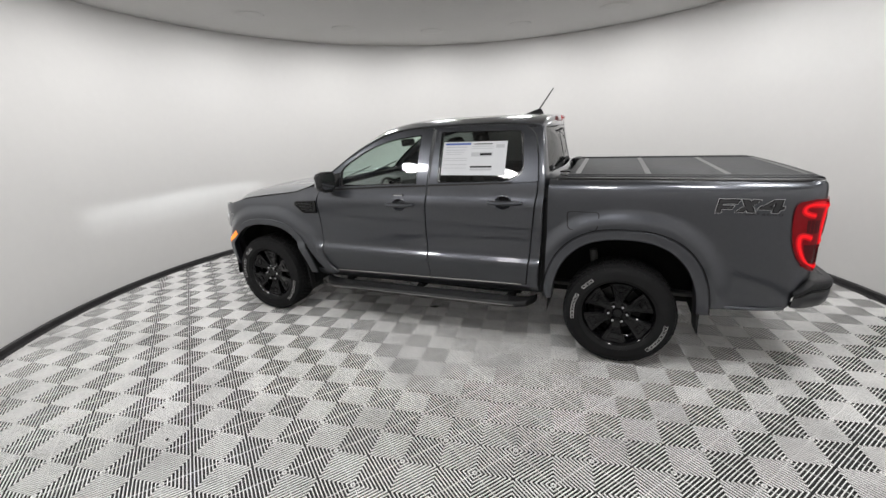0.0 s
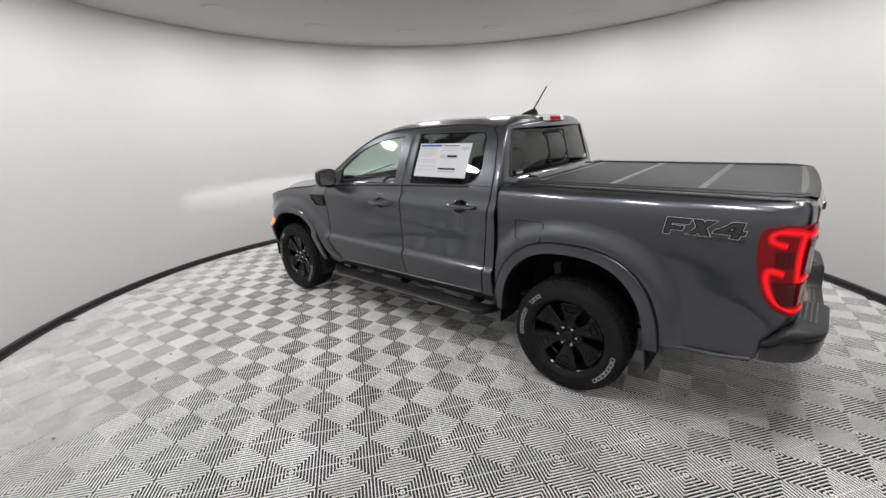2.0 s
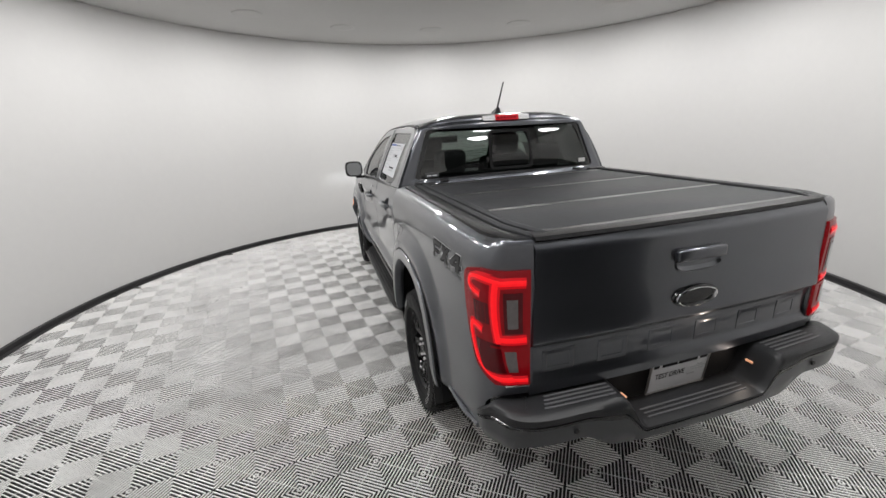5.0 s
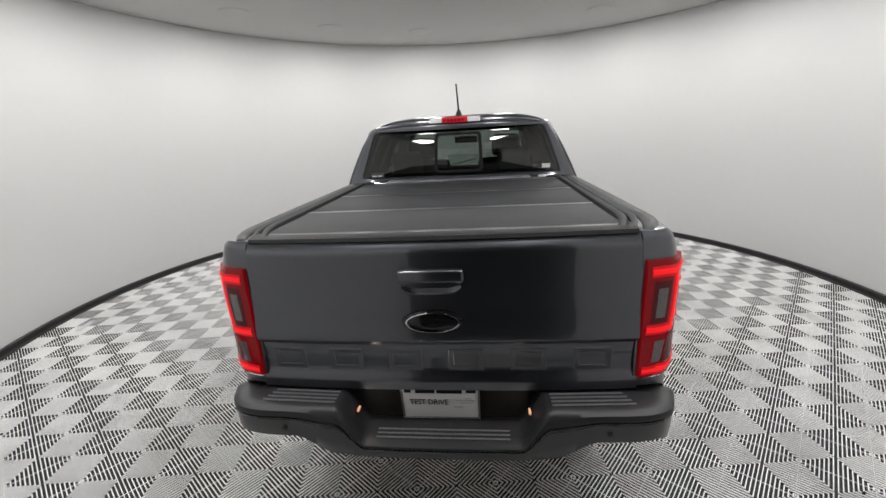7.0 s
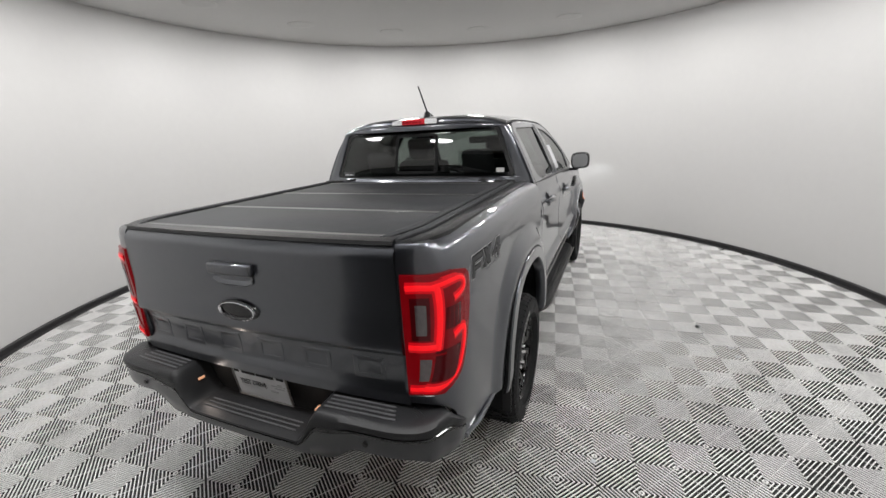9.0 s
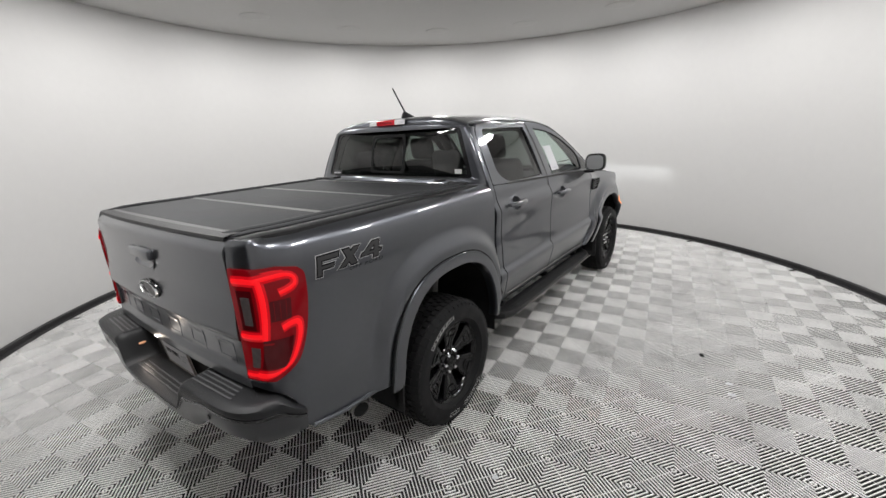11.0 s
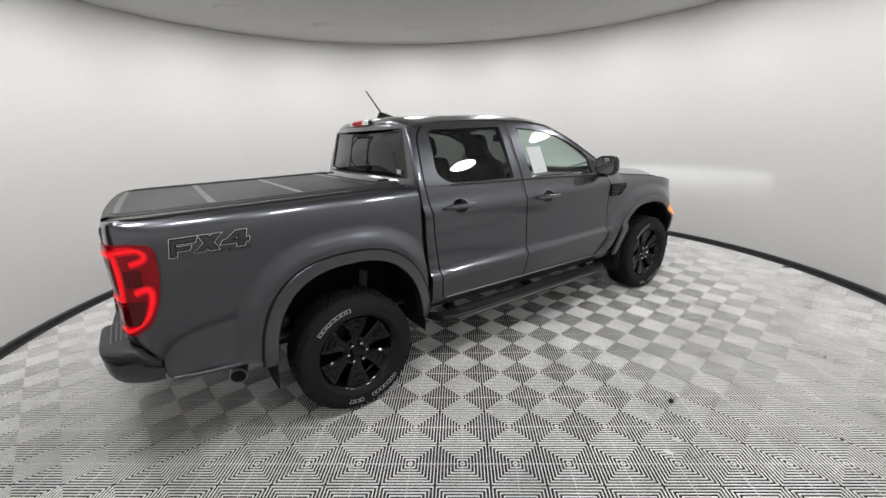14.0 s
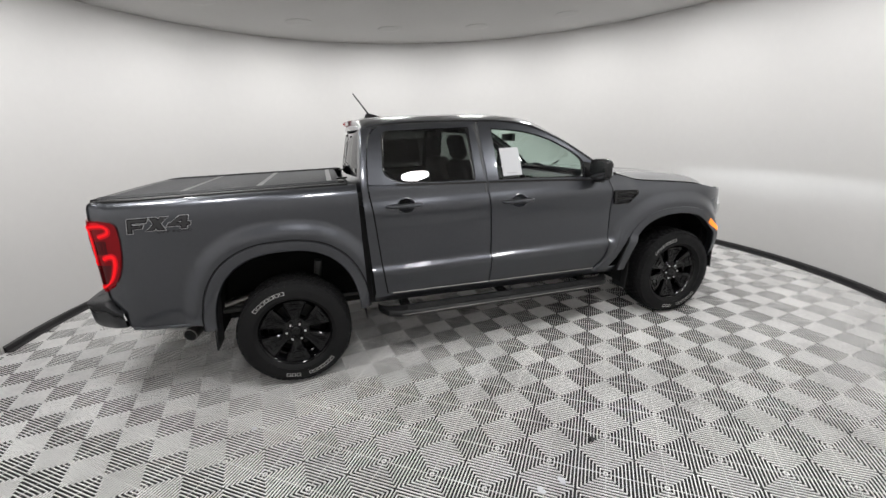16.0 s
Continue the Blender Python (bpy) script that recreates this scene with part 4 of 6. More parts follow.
def tailgate():
    bm = bmesh.new()
    zs = spaced(0.765, 0.95, 12) + spaced(0.95, 1.0, 8)[1:] + spaced(1.0, 1.28, 10)[1:] + spaced(1.28, 1.352, 8)[1:]
    half = curve([(0.76, 0.712), (1.0, 0.704), (1.36, 0.690)])
    cols = [[Vector((tail_x(u * half(z), z), u * half(z), z)) for z in zs] for u in spaced(-1, 1, 48)]
    sheet(bm, cols, 0.03, lambda p: Vector((1, 0, 0)))
    face_out(bm)
    t = part("tailgate", bm, M_PAINT, truck, sharp=45)
    # top cap
    bm = bmesh.new()
    cols = []
    for u in spaced(-1, 1, 40):
        y = u * 0.684
        x = tail_x(y, 1.352)
        cols.append([Vector((x + 0.002, y, 1.340)), Vector((x - 0.012, y, 1.350)), Vector((x - 0.006, y, 1.362)), Vector((x + 0.02, y, 1.368)), Vector((x + 0.07, y, 1.366)), Vector((x + 0.075, y, 1.33))])
    sheet(bm, cols)
    face_out(bm)
    part("tailgate_cap", bm, M_TRIM, t, "black plastic top cap")
    # latch handle in a recess
    h = part("tailgate_handle", rbox(bmesh.new(), tail_x(0, 1.2) - 0.024, tail_x(0, 1.2) + 0.01, -0.100, 0.130, 1.205, 1.252, 0.010, 3), M_PAINT, t)
    bm = bmesh.new()
    cols = []
    for u in spaced(-1, 1, 14):
        y = 0.015 + u * 0.105
        x = tail_x(y, 1.18)
        cols.append([Vector((x - 0.004, y, 1.206)), Vector((x + 0.012 * (1 - u**4) - 0.004, y, 1.190)), Vector((x - 0.010, y, 1.166 + 0.016 * abs(u) ** 6)), Vector((x - 0.006, y, 1.158 + 0.022 * abs(u) ** 6))])
    sheet(bm, cols)
    face_out(bm)
    part("handle_recess", bm, M_PAINT, t)
    # oval badge, plain
    for s, mat, dx, nm, lab in ((1.0, M_GLOSS, 0.010, "badge", "plain black oval badge with a bright rim"), (0.80, M_CHROME, 0.016, "badge_rim", "thin chrome rim")):
        bm = bmesh.new()
        n = 40
        pr = ((1.0, 0.0), (0.96, dx * 0.8), (0.86, dx), (0.3, dx), (0.02, dx)) if mat is M_GLOSS else ((1.10, 0.008), (1.08, 0.017), (1.02, 0.018), (0.99, 0.010))
        loops = [[Vector((tail_x(0.016, 1.056) - o, 0.016 + 0.112 * s * r * math.cos(math.tau * k / n), 1.056 + 0.044 * s * r * math.sin(math.tau * k / n))) for k in range(n)] for r, o in pr]
        ring_strip(bm, loops)
        face_out(bm)
        b = part(nm, bm, mat, t, lab)
    # raised plain blocks where the stamped name runs across the recessed field
    for k in range(6):
        y0 = 0.655 - k * 0.2285
        bm = bmesh.new()
        yc, zc = y0 - 0.065, 0.888
        loops = []
        for inset, o in ((0.0, -0.001), (0.003, 0.0014), (0.019, 0.0014), (0.022, -0.001)):
            hw, hh = 0.066 - inset, 0.047 - inset
            ring = [(hw, -hh), (hw, 0), (hw, hh), (0, hh), (-hw, hh), (-hw, 0), (-hw, -hh), (0, -hh)]
            loops.append([Vector((tail_x(yc + dy, zc + dz) - o, yc + dy, zc + dz)) for dy, dz in ring])
        ring_strip(bm, loops)
        face_out(bm)
        part("stamped_block", bm, M_PAINT, t, "shallow stamped relief in body colour")
    # plate below
    xp = -1.085
    lean = Matrix.Translation((xp, 0.012, 0.69)) @ Matrix.Rotation(radians(-8), 4, "Y")
    pl = part("number_plate", rbox(bmesh.new(), -0.004, 0.004, -0.150, 0.150, -0.076, 0.076, 0.003, 1, lean), M_PAPER, truck, "white dealer plate with black lettering")
    bm = bmesh.new()
    for y0, y1, z0, z1 in ((-0.153, 0.153, 0.072, 0.079), (-0.153, 0.153, -0.079, -0.072), (-0.153, -0.146, -0.072, 0.072), (0.146, 0.153, -0.072, 0.072)):
        rbox(bm, -0.008, 0.0, y0, y1, z0, z1, 0.002, 1, lean)
    part("plate_frame", bm, M_STEEL, pl, "thin grey frame")
    fc = bpy.data.curves.new("plate_words", "FONT")
    fc.body, fc.size, fc.align_x, fc.align_y, fc.extrude = "TEST DRIVE", 0.036, "CENTER", "CENTER", 0.0004
    fo = bpy.data.objects.new("plate_words", fc)
    me = bpy.data.meshes.new_from_object(fo)
    bpy.data.objects.remove(fo)
    me.transform(lean @ Matrix.Translation((-0.0052, 0.045, 0.004)) @ Matrix(((0, 0, -1, 0), (-1, 0, 0, 0), (0, 1, 0, 0), (0, 0, 0, 1))) @ Matrix.Diagonal((0.82, 1.05, 1, 1)))
    link_mesh("plate_words", me, M_INK, pl, "bold black words")
    for y0, y1, z0, z1 in ((0.02, 0.095, 0.050, 0.066), (-0.085, 0.012, 0.050, 0.066), (0.112, 0.138, 0.052, 0.066), (-0.138, -0.10, 0.052, 0.066)):
        part("plate_bar", rbox(bmesh.new(), -0.0062, -0.0042, y0, y1, z0, z1, 0, 1, lean), M_INK, pl)
    bm = bmesh.new()
    for y0, y1, z0, z1 in ((-0.088, -0.050, -0.022, -0.014), (-0.135, -0.06, 0.012, 0.016), (-0.130, -0.075, 0.000, 0.004), (-0.120, -0.095, 0.020, 0.026)):
        rbox(bm, -0.0062, -0.0042, y0, y1, z0, z1, 0, 1, lean)
    part("plate_mark", bm, M_GREYINK, pl)


def u_of_x(x):
    a, b = 0.0, 0.92
    for _ in range(30):
        m = (a + b) / 2
        if plan_at(BED_PLAN, m)[0].x > x:
            a = m
        else:
            b = m
    return a


def flare_gap(side, big, base):
    """The dark joint between a flare and the panel round it."""
    bm = bmesh.new()
    cols = []
    for k in range(61):
        th = math.pi * k / 60
        c, s = math.cos(th), math.sin(th)
        col = []
        for g in (1.0, 1.013):
            x = big["cx"] + big["half"] * g * math.copysign(abs(c) ** 0.8, c)
            z = 0.435 + (big["top"] - 0.435) * g * abs(s) ** 0.8
            z = max(z, 0.49 if x < 1 else 0.47)
            y = (BED_PROFILE if x < 0.52 else PROFILE)(z) + base
            if x > 3.4:
                y -= 0.30 * max(0.0, x - 3.46) ** 1.4
            col.append(Vector((x, side * y, z)))
        cols.append(col)
    sheet(bm, cols, 0.012, inward(side))
    face_out(bm)
    part("flare_joint", bm, M_UNDER, truck)


def tail_light(side):
    edge = curve([(0.815, -1.045), (0.84, -1.010), (0.875, -0.968), (0.93, -0.938), (1.0, -0.916), (1.10, -0.900), (1.18, -0.897), (1.225, -0.905), (1.245, -0.935), (1.256, -0.99)])

    def point(u, z, out):
        ua = u_of_x(edge(z))
        p, nrm = plan_at(BED_PLAN, lerp(ua, 0.992, u))
        q = p + nrm * (BED_PROFILE(z) - 0.890 + out)
        return Vector((q.x, side * q.y, z))

    def patch(u0, u1, z0, z1, out, nu=10, nz=12, lip=0.0):
        bm = bmesh.new()
        sheet(bm, [[point(lerp(u0, u1, i / nu), lerp(z0, z1, k / nz), out) for k in range(nz + 1)] for i in range(nu + 1)], lip, inward(side))
        face_out(bm)
        return bm
    def band(path, half, sink=0.0):
        """A rounded light guide along (u, z) points of the lens."""
        fu, fz = curve(list(enumerate(p[0] for p in path))), curve(list(enumerate(p[1] for p in path)))
        cols = []
        for t in spaced(0, len(path) - 1, 6 * (len(path) - 1)):
            e = 0.02
            du, dz = (fu(t + e) - fu(max(0, t - e))) * 0.32, fz(t + e) - fz(max(0, t - e))
            n = math.hypot(du, dz) or 1.0
            cols.append([point(min(0.995, max(0.0, fu(t) - k * half * dz / n / 0.32)), min(1.255, max(0.816, fz(t) + k * half * du / n)), o + sink) for k, o in ((-1, 0.0145), (-0.6, 0.0175), (0, 0.0185), (0.6, 0.0175), (1, 0.0145))])
        bm = bmesh.new()
        sheet(bm, cols)
        bmesh.ops.recalc_face_normals(bm, faces=bm.faces)
        face_out(bm)
        return bm
    lamp = part("tail_light", patch(0, 1, 0.815, 1.256, 0.014, 26, 26, 0.02), M_RED, truck, "glowing red wrap-around tail light")
    guides = ((0.0130, ((0.66, 0.842), (0.45, 0.840), (0.25, 0.848), (0.15, 0.885), (0.115, 0.95), (0.115, 1.005), (0.155, 1.034), (0.25, 1.036), (0.36, 1.024))),
              (0.0095, ((0.62, 1.216), (0.42, 1.224), (0.24, 1.224), (0.165, 1.208), (0.165, 1.184), (0.24, 1.170), (0.37, 1.160))),
              (0.0140, ((0.585, 1.222), (0.565, 1.15), (0.562, 1.07), (0.575, 0.985))),
              (0.0125, ((0.60, 1.212), (0.76, 1.215), (0.94, 1.214))), (0.0125, ((0.95, 1.000), (0.78, 0.998), (0.60, 1.000))), (0.0095, ((0.66, 0.840), (0.80, 0.838), (0.95, 0.838))))
    for half, path in guides:
        # wider dim band: the guide's soft glow painted as emission
        part("glow_falloff", band(path, half + 0.011, -0.0018), M_REDHALO, lamp, "red band painted as the soft glow round its light guide")
        part("glow_bar", band(path, half), M_REDGLOW, lamp, "glowing red light guide")
    for u in (0.30, 0.37, 0.44):
        part("lens_rib", patch(u, u + 0.006, 1.060, 1.130, 0.0168, 1, 6), M_RED, lamp)
    part("inner_lens", patch(0.24, 0.49, 1.055, 1.135, 0.0160, 8, 6), M_REDDARK, lamp, "dark red lens")
    part("inner_lens", patch(0.20, 0.60, 0.868, 0.985, 0.0160, 8, 6), M_REDDARK, lamp, "dark red lens")
    part("inner_lens", patch(0.67, 0.90, 1.025, 1.180, 0.0160, 8, 6), M_REDDARK, lamp, "dark red lens")
    part("reverse_lens", patch(0.71, 0.84, 1.045, 1.155, 0.0175, 6, 8, 0.003), M_REVERSE, lamp, "grey clear lens")
    part("lower_lens", patch(0.64, 0.80, 0.872, 0.955, 0.0170, 5, 6), M_REVERSE, lamp, "clear reversing lens")
    part("lens_seam", patch(0.46, 0.985, 0.966, 0.974, 0.0172, 10, 1), M_RED, lamp)
    part("bright_edge", patch(0.30, 0.99, 0.808, 0.814, 0.012, 12, 1), M_CHROME, lamp, "thin bright lower edge")


def rear_bumper():
    plan = [(-0.975, 0.872), (-1.0, 0.872), (-1.03, 0.868), (-1.09, 0.842), (-1.145, 0.818), (-1.185, 0.775), (-1.207, 0.70), (-1.216, 0.55), (-1.224, 0.38), (-1.230, 0.20), (-1.232, 0.0)]
    total = sum(math.dist(a, b) for a, b in zip(plan, plan[1:]))

    def heights(y):
        k = smoothstep(0.395, 0.285, y)
        top = lerp(0.752, 0.612, k)
        bot = lerp(lerp(0.618, 0.545, smoothstep(0.56, 0.40, y)), 0.572, smoothstep(0.76, 0.86, y))
        return top, bot, k
    us = spaced(0, 0.4, 24) + spaced(0.4, 0.85, 46)[1:] + spaced(0.85, 1.0, 6)[1:]

    def column(u, side, rows):
        p, nrm = plan_at(plan, u)
        top, bot, k = heights(p.y)
        if u < 0.09:
            top = lerp(bot + 0.105, top, min(1.0, u / 0.09) ** 1.2)
        out = []
        for d, f, dz in rows:
            q = p - nrm * d
            out.append(Vector((q.x, side * max(q.y, 0.0), lerp(bot, top, f) + dz)))
        return out
    lower = [(0.10, 0, 0.012), (0.02, 0, 0.0), (0.006, 0.06, 0), (0.0, 0.35, 0), (0.0, 0.70, 0)]
    lip = [(0.0, 0.70, 0), (-0.006, 0.80, 0), (-0.004, 0.92, 0), (0.010, 1.0, -0.004), (0.026, 1.0, 0.0), (0.05, 1.0, 0.0), (0.12, 1.0, 0.002), (0.16, 1.0, 0.0)]

    def whole(rows):
        bm = bmesh.new()
        cols = [column(u, 1, rows) for u in us] + [column(u, -1, rows) for u in us[-2::-1]]
        sheet(bm, cols)
        face_out(bm, Vector((-1.05, 0, 0.68)))
        return bm
    b = part("rear_bumper", whole(lower), M_BUMPF, truck, "dark grey and black step bumper", sharp=50)
    part("bumper_cover", whole(lip), M_BUMP, b, "black textured plastic step cover", sharp=50)
    # black band painted in for the shadow gap under the step cover
    part("band_shade", whole([(0.002, 0.60, 0), (-0.003, 0.615, 0), (-0.004, 0.69, 0), (0.0, 0.705, 0)]), M_GLOSS, b, "black band painted for the shadow gap below the step cover")
    # grooves on the step pads
    for side in (1, -1):
        for d in (0.045, 0.066, 0.087, 0.108):
            bm = bmesh.new()
            pts = []
            for u in spaced(0.30 + d * 0.4, 0.605, 14):
                p, nrm = plan_at(plan, u)
                q = p - nrm * d
                pts.append((q.x, side * q.y, 0.7535))
            tube(bm, pts, 0.0042, 6, 0.8)
            part("step_rib", bm, M_RIDGE, b)
        bm = bmesh.new()
        p, nrm = plan_at(plan, 0.42)
        c = Vector((p.x - 0.002, side * p.y, 0.668))
        ring_strip(bm, [[c + Vector((-o, r * math.cos(math.tau * k / 14), r * math.sin(math.tau * k / 14))) for k in range(14)] for r, o in ((0.011, 0.0), (0.010, 0.004), (0.006, 0.005), (0.001, 0.004))])
        part("parking_sensor", bm, M_TRIM, b)
    for d in (0.04, 0.062, 0.084):
        bm = bmesh.new()
        tube(bm, [(-1.232 + d + 0.004 * abs(y), y, 0.614) for y in spaced(-0.25, 0.25, 10)], 0.004, 6, 0.8)
        part("step_rib", bm, M_RIDGE, b)
    # backing behind the plate
    bm = bmesh.new()
    rbox(bm, -1.06, -0.98, -0.66, 0.66, 0.56, 0.77, 0.01, 1)
    part("bumper_beam", bm, M_UNDER, b)
    bm = bmesh.new()
    rbox(bm, -1.150, -1.118, 0.320, 0.330, 0.686, 0.697, 0.004, 2)
    part("plate_lamp", bm, M_PLATELAMP, b, "small warm plate lamp")
    bm = bmesh.new()
    rbox(bm, -1.150, -1.118, -0.330, -0.320, 0.686, 0.697, 0.004, 2)
    part("plate_lamp", bm, M_PLATELAMP, b, "small warm plate lamp")


def bed_cover():
    zc = 1.366
    xs = [0.425, 0.345, -0.130, -0.605, -1.035]
    root = part("bed_cover", rbox(bmesh.new(), -1.03, 0.42, -0.66, 0.66, 1.315, 1.345, 0.004, 1), M_COVER, truck, "folding matte black bed cover")
    for a, b in zip(xs, xs[1:]):
        bm = bmesh.new()
        rbox(bm, b + 0.005, a - 0.005, -0.655, 0.655, 1.338, zc, 0.006, 2)
        part("cover_panel", bm, M_COVER, root)
        bm = bmesh.new()
        rbox(bm, b - 0.019, b + 0.019, -0.652, 0.652, 1.340, zc + 0.0012, 0.001, 1)
        part("cover_hinge", bm, M_HINGE, root)
    for side in (1, -1):
        for y0, y1, z1 in ((0.662, 0.700, 1.378), (0.704, 0.738, 1.372), (0.742, 0.806, 1.364)):
            bm = bmesh.new()
            cols = []
            for x in spaced(0.46, -0.94, 22) + [-0.975, -1.005, -1.03, -1.048]:
                inset = 0.0 if x > -0.86 else 1.1 * (-0.86 - x) ** 1.8
                ya, yb = y0 - inset * 0.8, y1 - inset
                zd = 0.0 if x > -0.98 else (-0.98 - x) * 0.10
                cols.append([Vector((x, side * ya, 1.335)), Vector((x, side * (ya + 0.003), z1 - 0.004 - zd)), Vector((x, side * (ya + 0.009), z1 - zd)), Vector((x, side * (yb - 0.012), z1 - zd)), Vector((x, side * (yb - 0.002), z1 - 0.006 - zd)), Vector((x, side * yb, 1.340))])
            sheet(bm, cols)
            face_out(bm, Vector((-0.3, side * (y0 + y1) / 2, 1.33)))
            part("side_rail", bm, M_COVER if y0 < 0.74 else M_TRIM, root, "ridged black side rail")
        bm = bmesh.new()
        rbox(bm, 0.40, 0.445, side * 0.60, side * 0.74, 1.345, 1.378, 0.008, 2)
        part("rail_clamp", bm, M_TRIM, root)
    bm = bmesh.new()
    rbox(bm, -1.062, -1.036, -0.67, 0.67, 1.33, 1.362, 0.004, 1)
    part("rear_seal", bm, M_TRIM, root)


def wheel(side, x):
    c = (x, 0.0, 0.385)
    root = part("wheel", lathe(bmesh.new(), [(0.10, 0.70), (0.215, 0.70), (0.222, 0.72), (0.212, 0.76), (0.228, 0.850), (0.240, 0.872), (0.248, 0.884), (0.243, 0.888), (0.232, 0.876), (0.222, 0.852), (0.217, 0.80), (0.206, 0.79)], c, side), M_RIM, truck, "gloss black six-spoke alloy wheel")
    bm = lathe(bmesh.new(), [(0.222, 0.690), (0.29, 0.660), (0.340, 0.652), (0.366, 0.672), (0.374, 0.70), (0.374, 0.868), (0.366, 0.894), (0.345, 0.910), (0.310, 0.914), (0.280, 0.909), (0.272, 0.911), (0.274, 0.907), (0.258, 0.898), (0.245, 0.884)], c, side, 72)
    face_out(bm, Vector((x, side * 0.78, 0.385)))
    tyre = part("tyre", bm, M_TYRE, root, "all-terrain tyre with outlined white letters")
    # tread blocks
    verts, faces = [], []
    rows = [(0.664, 0.700, 0.366, 0.378, 0), (0.706, 0.745, 0.374, 0.383, 0.5), (0.750, 0.785, 0.374, 0.383, 0), (0.790, 0.828, 0.374, 0.383, 0.5), (0.834, 0.868, 0.374, 0.382, 0), (0.870, 0.906, 0.350, 0.376, 0.1)]
    n = 54
    for y0, y1, r0, r1, ph in rows:
        for k in range(n):
            a0, a1 = math.tau * (k + ph) / n, math.tau * (k + ph + 0.74) / n
            b = len(verts)
            shoulder = y1 > 0.90
            for y, rr in ((y0, r1), (y1, r1 - (0.014 if shoulder else 0.0))):
                for a in (a0, a1):
                    verts.append((x + rr * math.cos(a), side * y, 0.385 + rr * math.sin(a)))
            for y, rr in ((y0, r0 - 0.004), (y1 + (0.003 if shoulder else 0), r0 - 0.004)):
                for a in (a0, a1):
                    verts.append((x + rr * math.cos(a), side * y, 0.385 + rr * math.sin(a)))
            faces += [(b, b + 1, b + 3, b + 2), (b, b + 4, b + 5, b + 1), (b + 2, b + 3, b + 7, b + 6), (b, b + 2, b + 6, b + 4), (b + 1, b + 5, b + 7, b + 3)]
    me = bpy.data.meshes.new("tread")
    me.from_pydata(verts, [], faces)
    tagged(link_mesh("tread", me, M_TYRE, root), kind="stuff")
    # plain white outlined bars in place of the raised lettering
    for a_mid, count, w in ((118, 7, 5.2), (-62, 7, 4.4), (-100, 3, 5.0)) if side < 0 else ((-152, 7, 5.2), (8, 7, 4.4), (46, 3, 5.0)):
        for k in range(count):
            bm = bmesh.new()
            am = a_mid + (k - (count - 1) / 2) * w * 1.22
            for r0, r1, f0, f1 in ((0.300, 0.3028, -0.5, 0.5), (0.3212, 0.324, -0.5, 0.5), (0.3028, 0.3212, -0.5, -0.36), (0.3028, 0.3212, 0.36, 0.5)):
                pts = []
                for r, f in ((r0, f0), (r0, f1), (r1, f1), (r1, f0)):
                    a = radians(am + f * w)
                    pts.append(bm.verts.new((x + r * math.cos(a), side * 0.9155, 0.385 + r * math.sin(a))))
                bm.faces.new(pts)
            part("white_outline", bm, M_WHITE, root, "white outlined bar on the sidewall")
    # hub and six broad spokes
    bm = lathe(bmesh.new(), [(0.001, 0.868), (0.030, 0.868), (0.036, 0.862), (0.040, 0.850), (0.088, 0.846), (0.094, 0.838), (0.094, 0.78)], c, side, 36)
    face_out(bm, Vector((x, side * 0.7, 0.385)))
    part("hub", bm, M_RIM, root)
    for k in range(6):
        a = math.tau * (k + 0.5) / 6 + (0.06 if side > 0 else -0.06)
        ca, sa = math.cos(a), math.sin(a)
        bm = bmesh.new()
        cols = []
        for r, w, y in ((0.070, 0.030, 0.846), (0.10, 0.035, 0.850), (0.14, 0.050, 0.858), (0.18, 0.068, 0.868), (0.226, 0.088, 0.874)):
            cols.append([Vector((x + r * ca - t * w * sa, side * (y + dy), 0.385 + r * sa + t * w * ca)) for t, dy in ((-1.0, -0.05), (-1.0, -0.008), (-0.82, 0.0), (-0.35, 0.0), (-0.15, -0.003), (0.15, -0.003), (0.35, 0.0), (0.82, 0.0), (1.0, -0.008), (1.0, -0.05))])
        sheet(bm, cols)
        face_out(bm, Vector((x, side * 0.6, 0.385)))
        part("spoke", bm, M_RIM, root, sharp=30)
        # a shallow pocket added in the broad end of the spoke for its glints
        bm = bmesh.new()
        loops = []
        for grow, dy in ((1.0, 0.0005), (0.96, 0.0035), (0.84, 0.0035), (0.76, -0.004), (0.3, -0.0045)):
            lp = []
            for px, pw in rounded([(0.158, -0.026), (0.158, 0.026), (0.206, 0.046), (0.206, -0.046)], 0.012, 4):
                r, t = 0.184 + (px - 0.184) * grow, pw * grow
                lp.append(Vector((x + r * ca - t * sa, side * (lerp(0.862, 0.8735, (r - 0.15) / 0.07) + dy), 0.385 + r * sa + t * ca)))
            loops.append(lp)
        vs = ring_strip(bm, loops)
        bm.faces.new(vs[-1])
        face_out(bm, Vector((x, side * 0.6, 0.385)))
        part("spoke_pocket", bm, M_RIM, root, sharp=30)
        a2 = math.tau * k / 6 + math.pi / 6 + 0.52
        bm = bmesh.new()
        cc = (x + 0.062 * math.cos(a2), 0.0, 0.385 + 0.062 * math.sin(a2))
        lathe(bm, [(0.013, 0.838), (0.013, 0.868), (0.008, 0.876), (0.001, 0.878)], cc, side, 8)
        part("wheel_nut", bm, M_CHROME, root, "bright wheel nut")
    bm = lathe(bmesh.new(), [(0.001, 0.74), (0.165, 0.74), (0.168, 0.70)], c, side, 36)
    part("brake_disc", bm, M_DISC, root, "dark steel brake disc")
    bm = lathe(bmesh.new(), [(0.001, 0.73), (0.205, 0.735), (0.21, 0.70), (0.21, 0.60)], c, side, 36)
    part("inner_barrel", bm, M_UNDER, root)
    return root


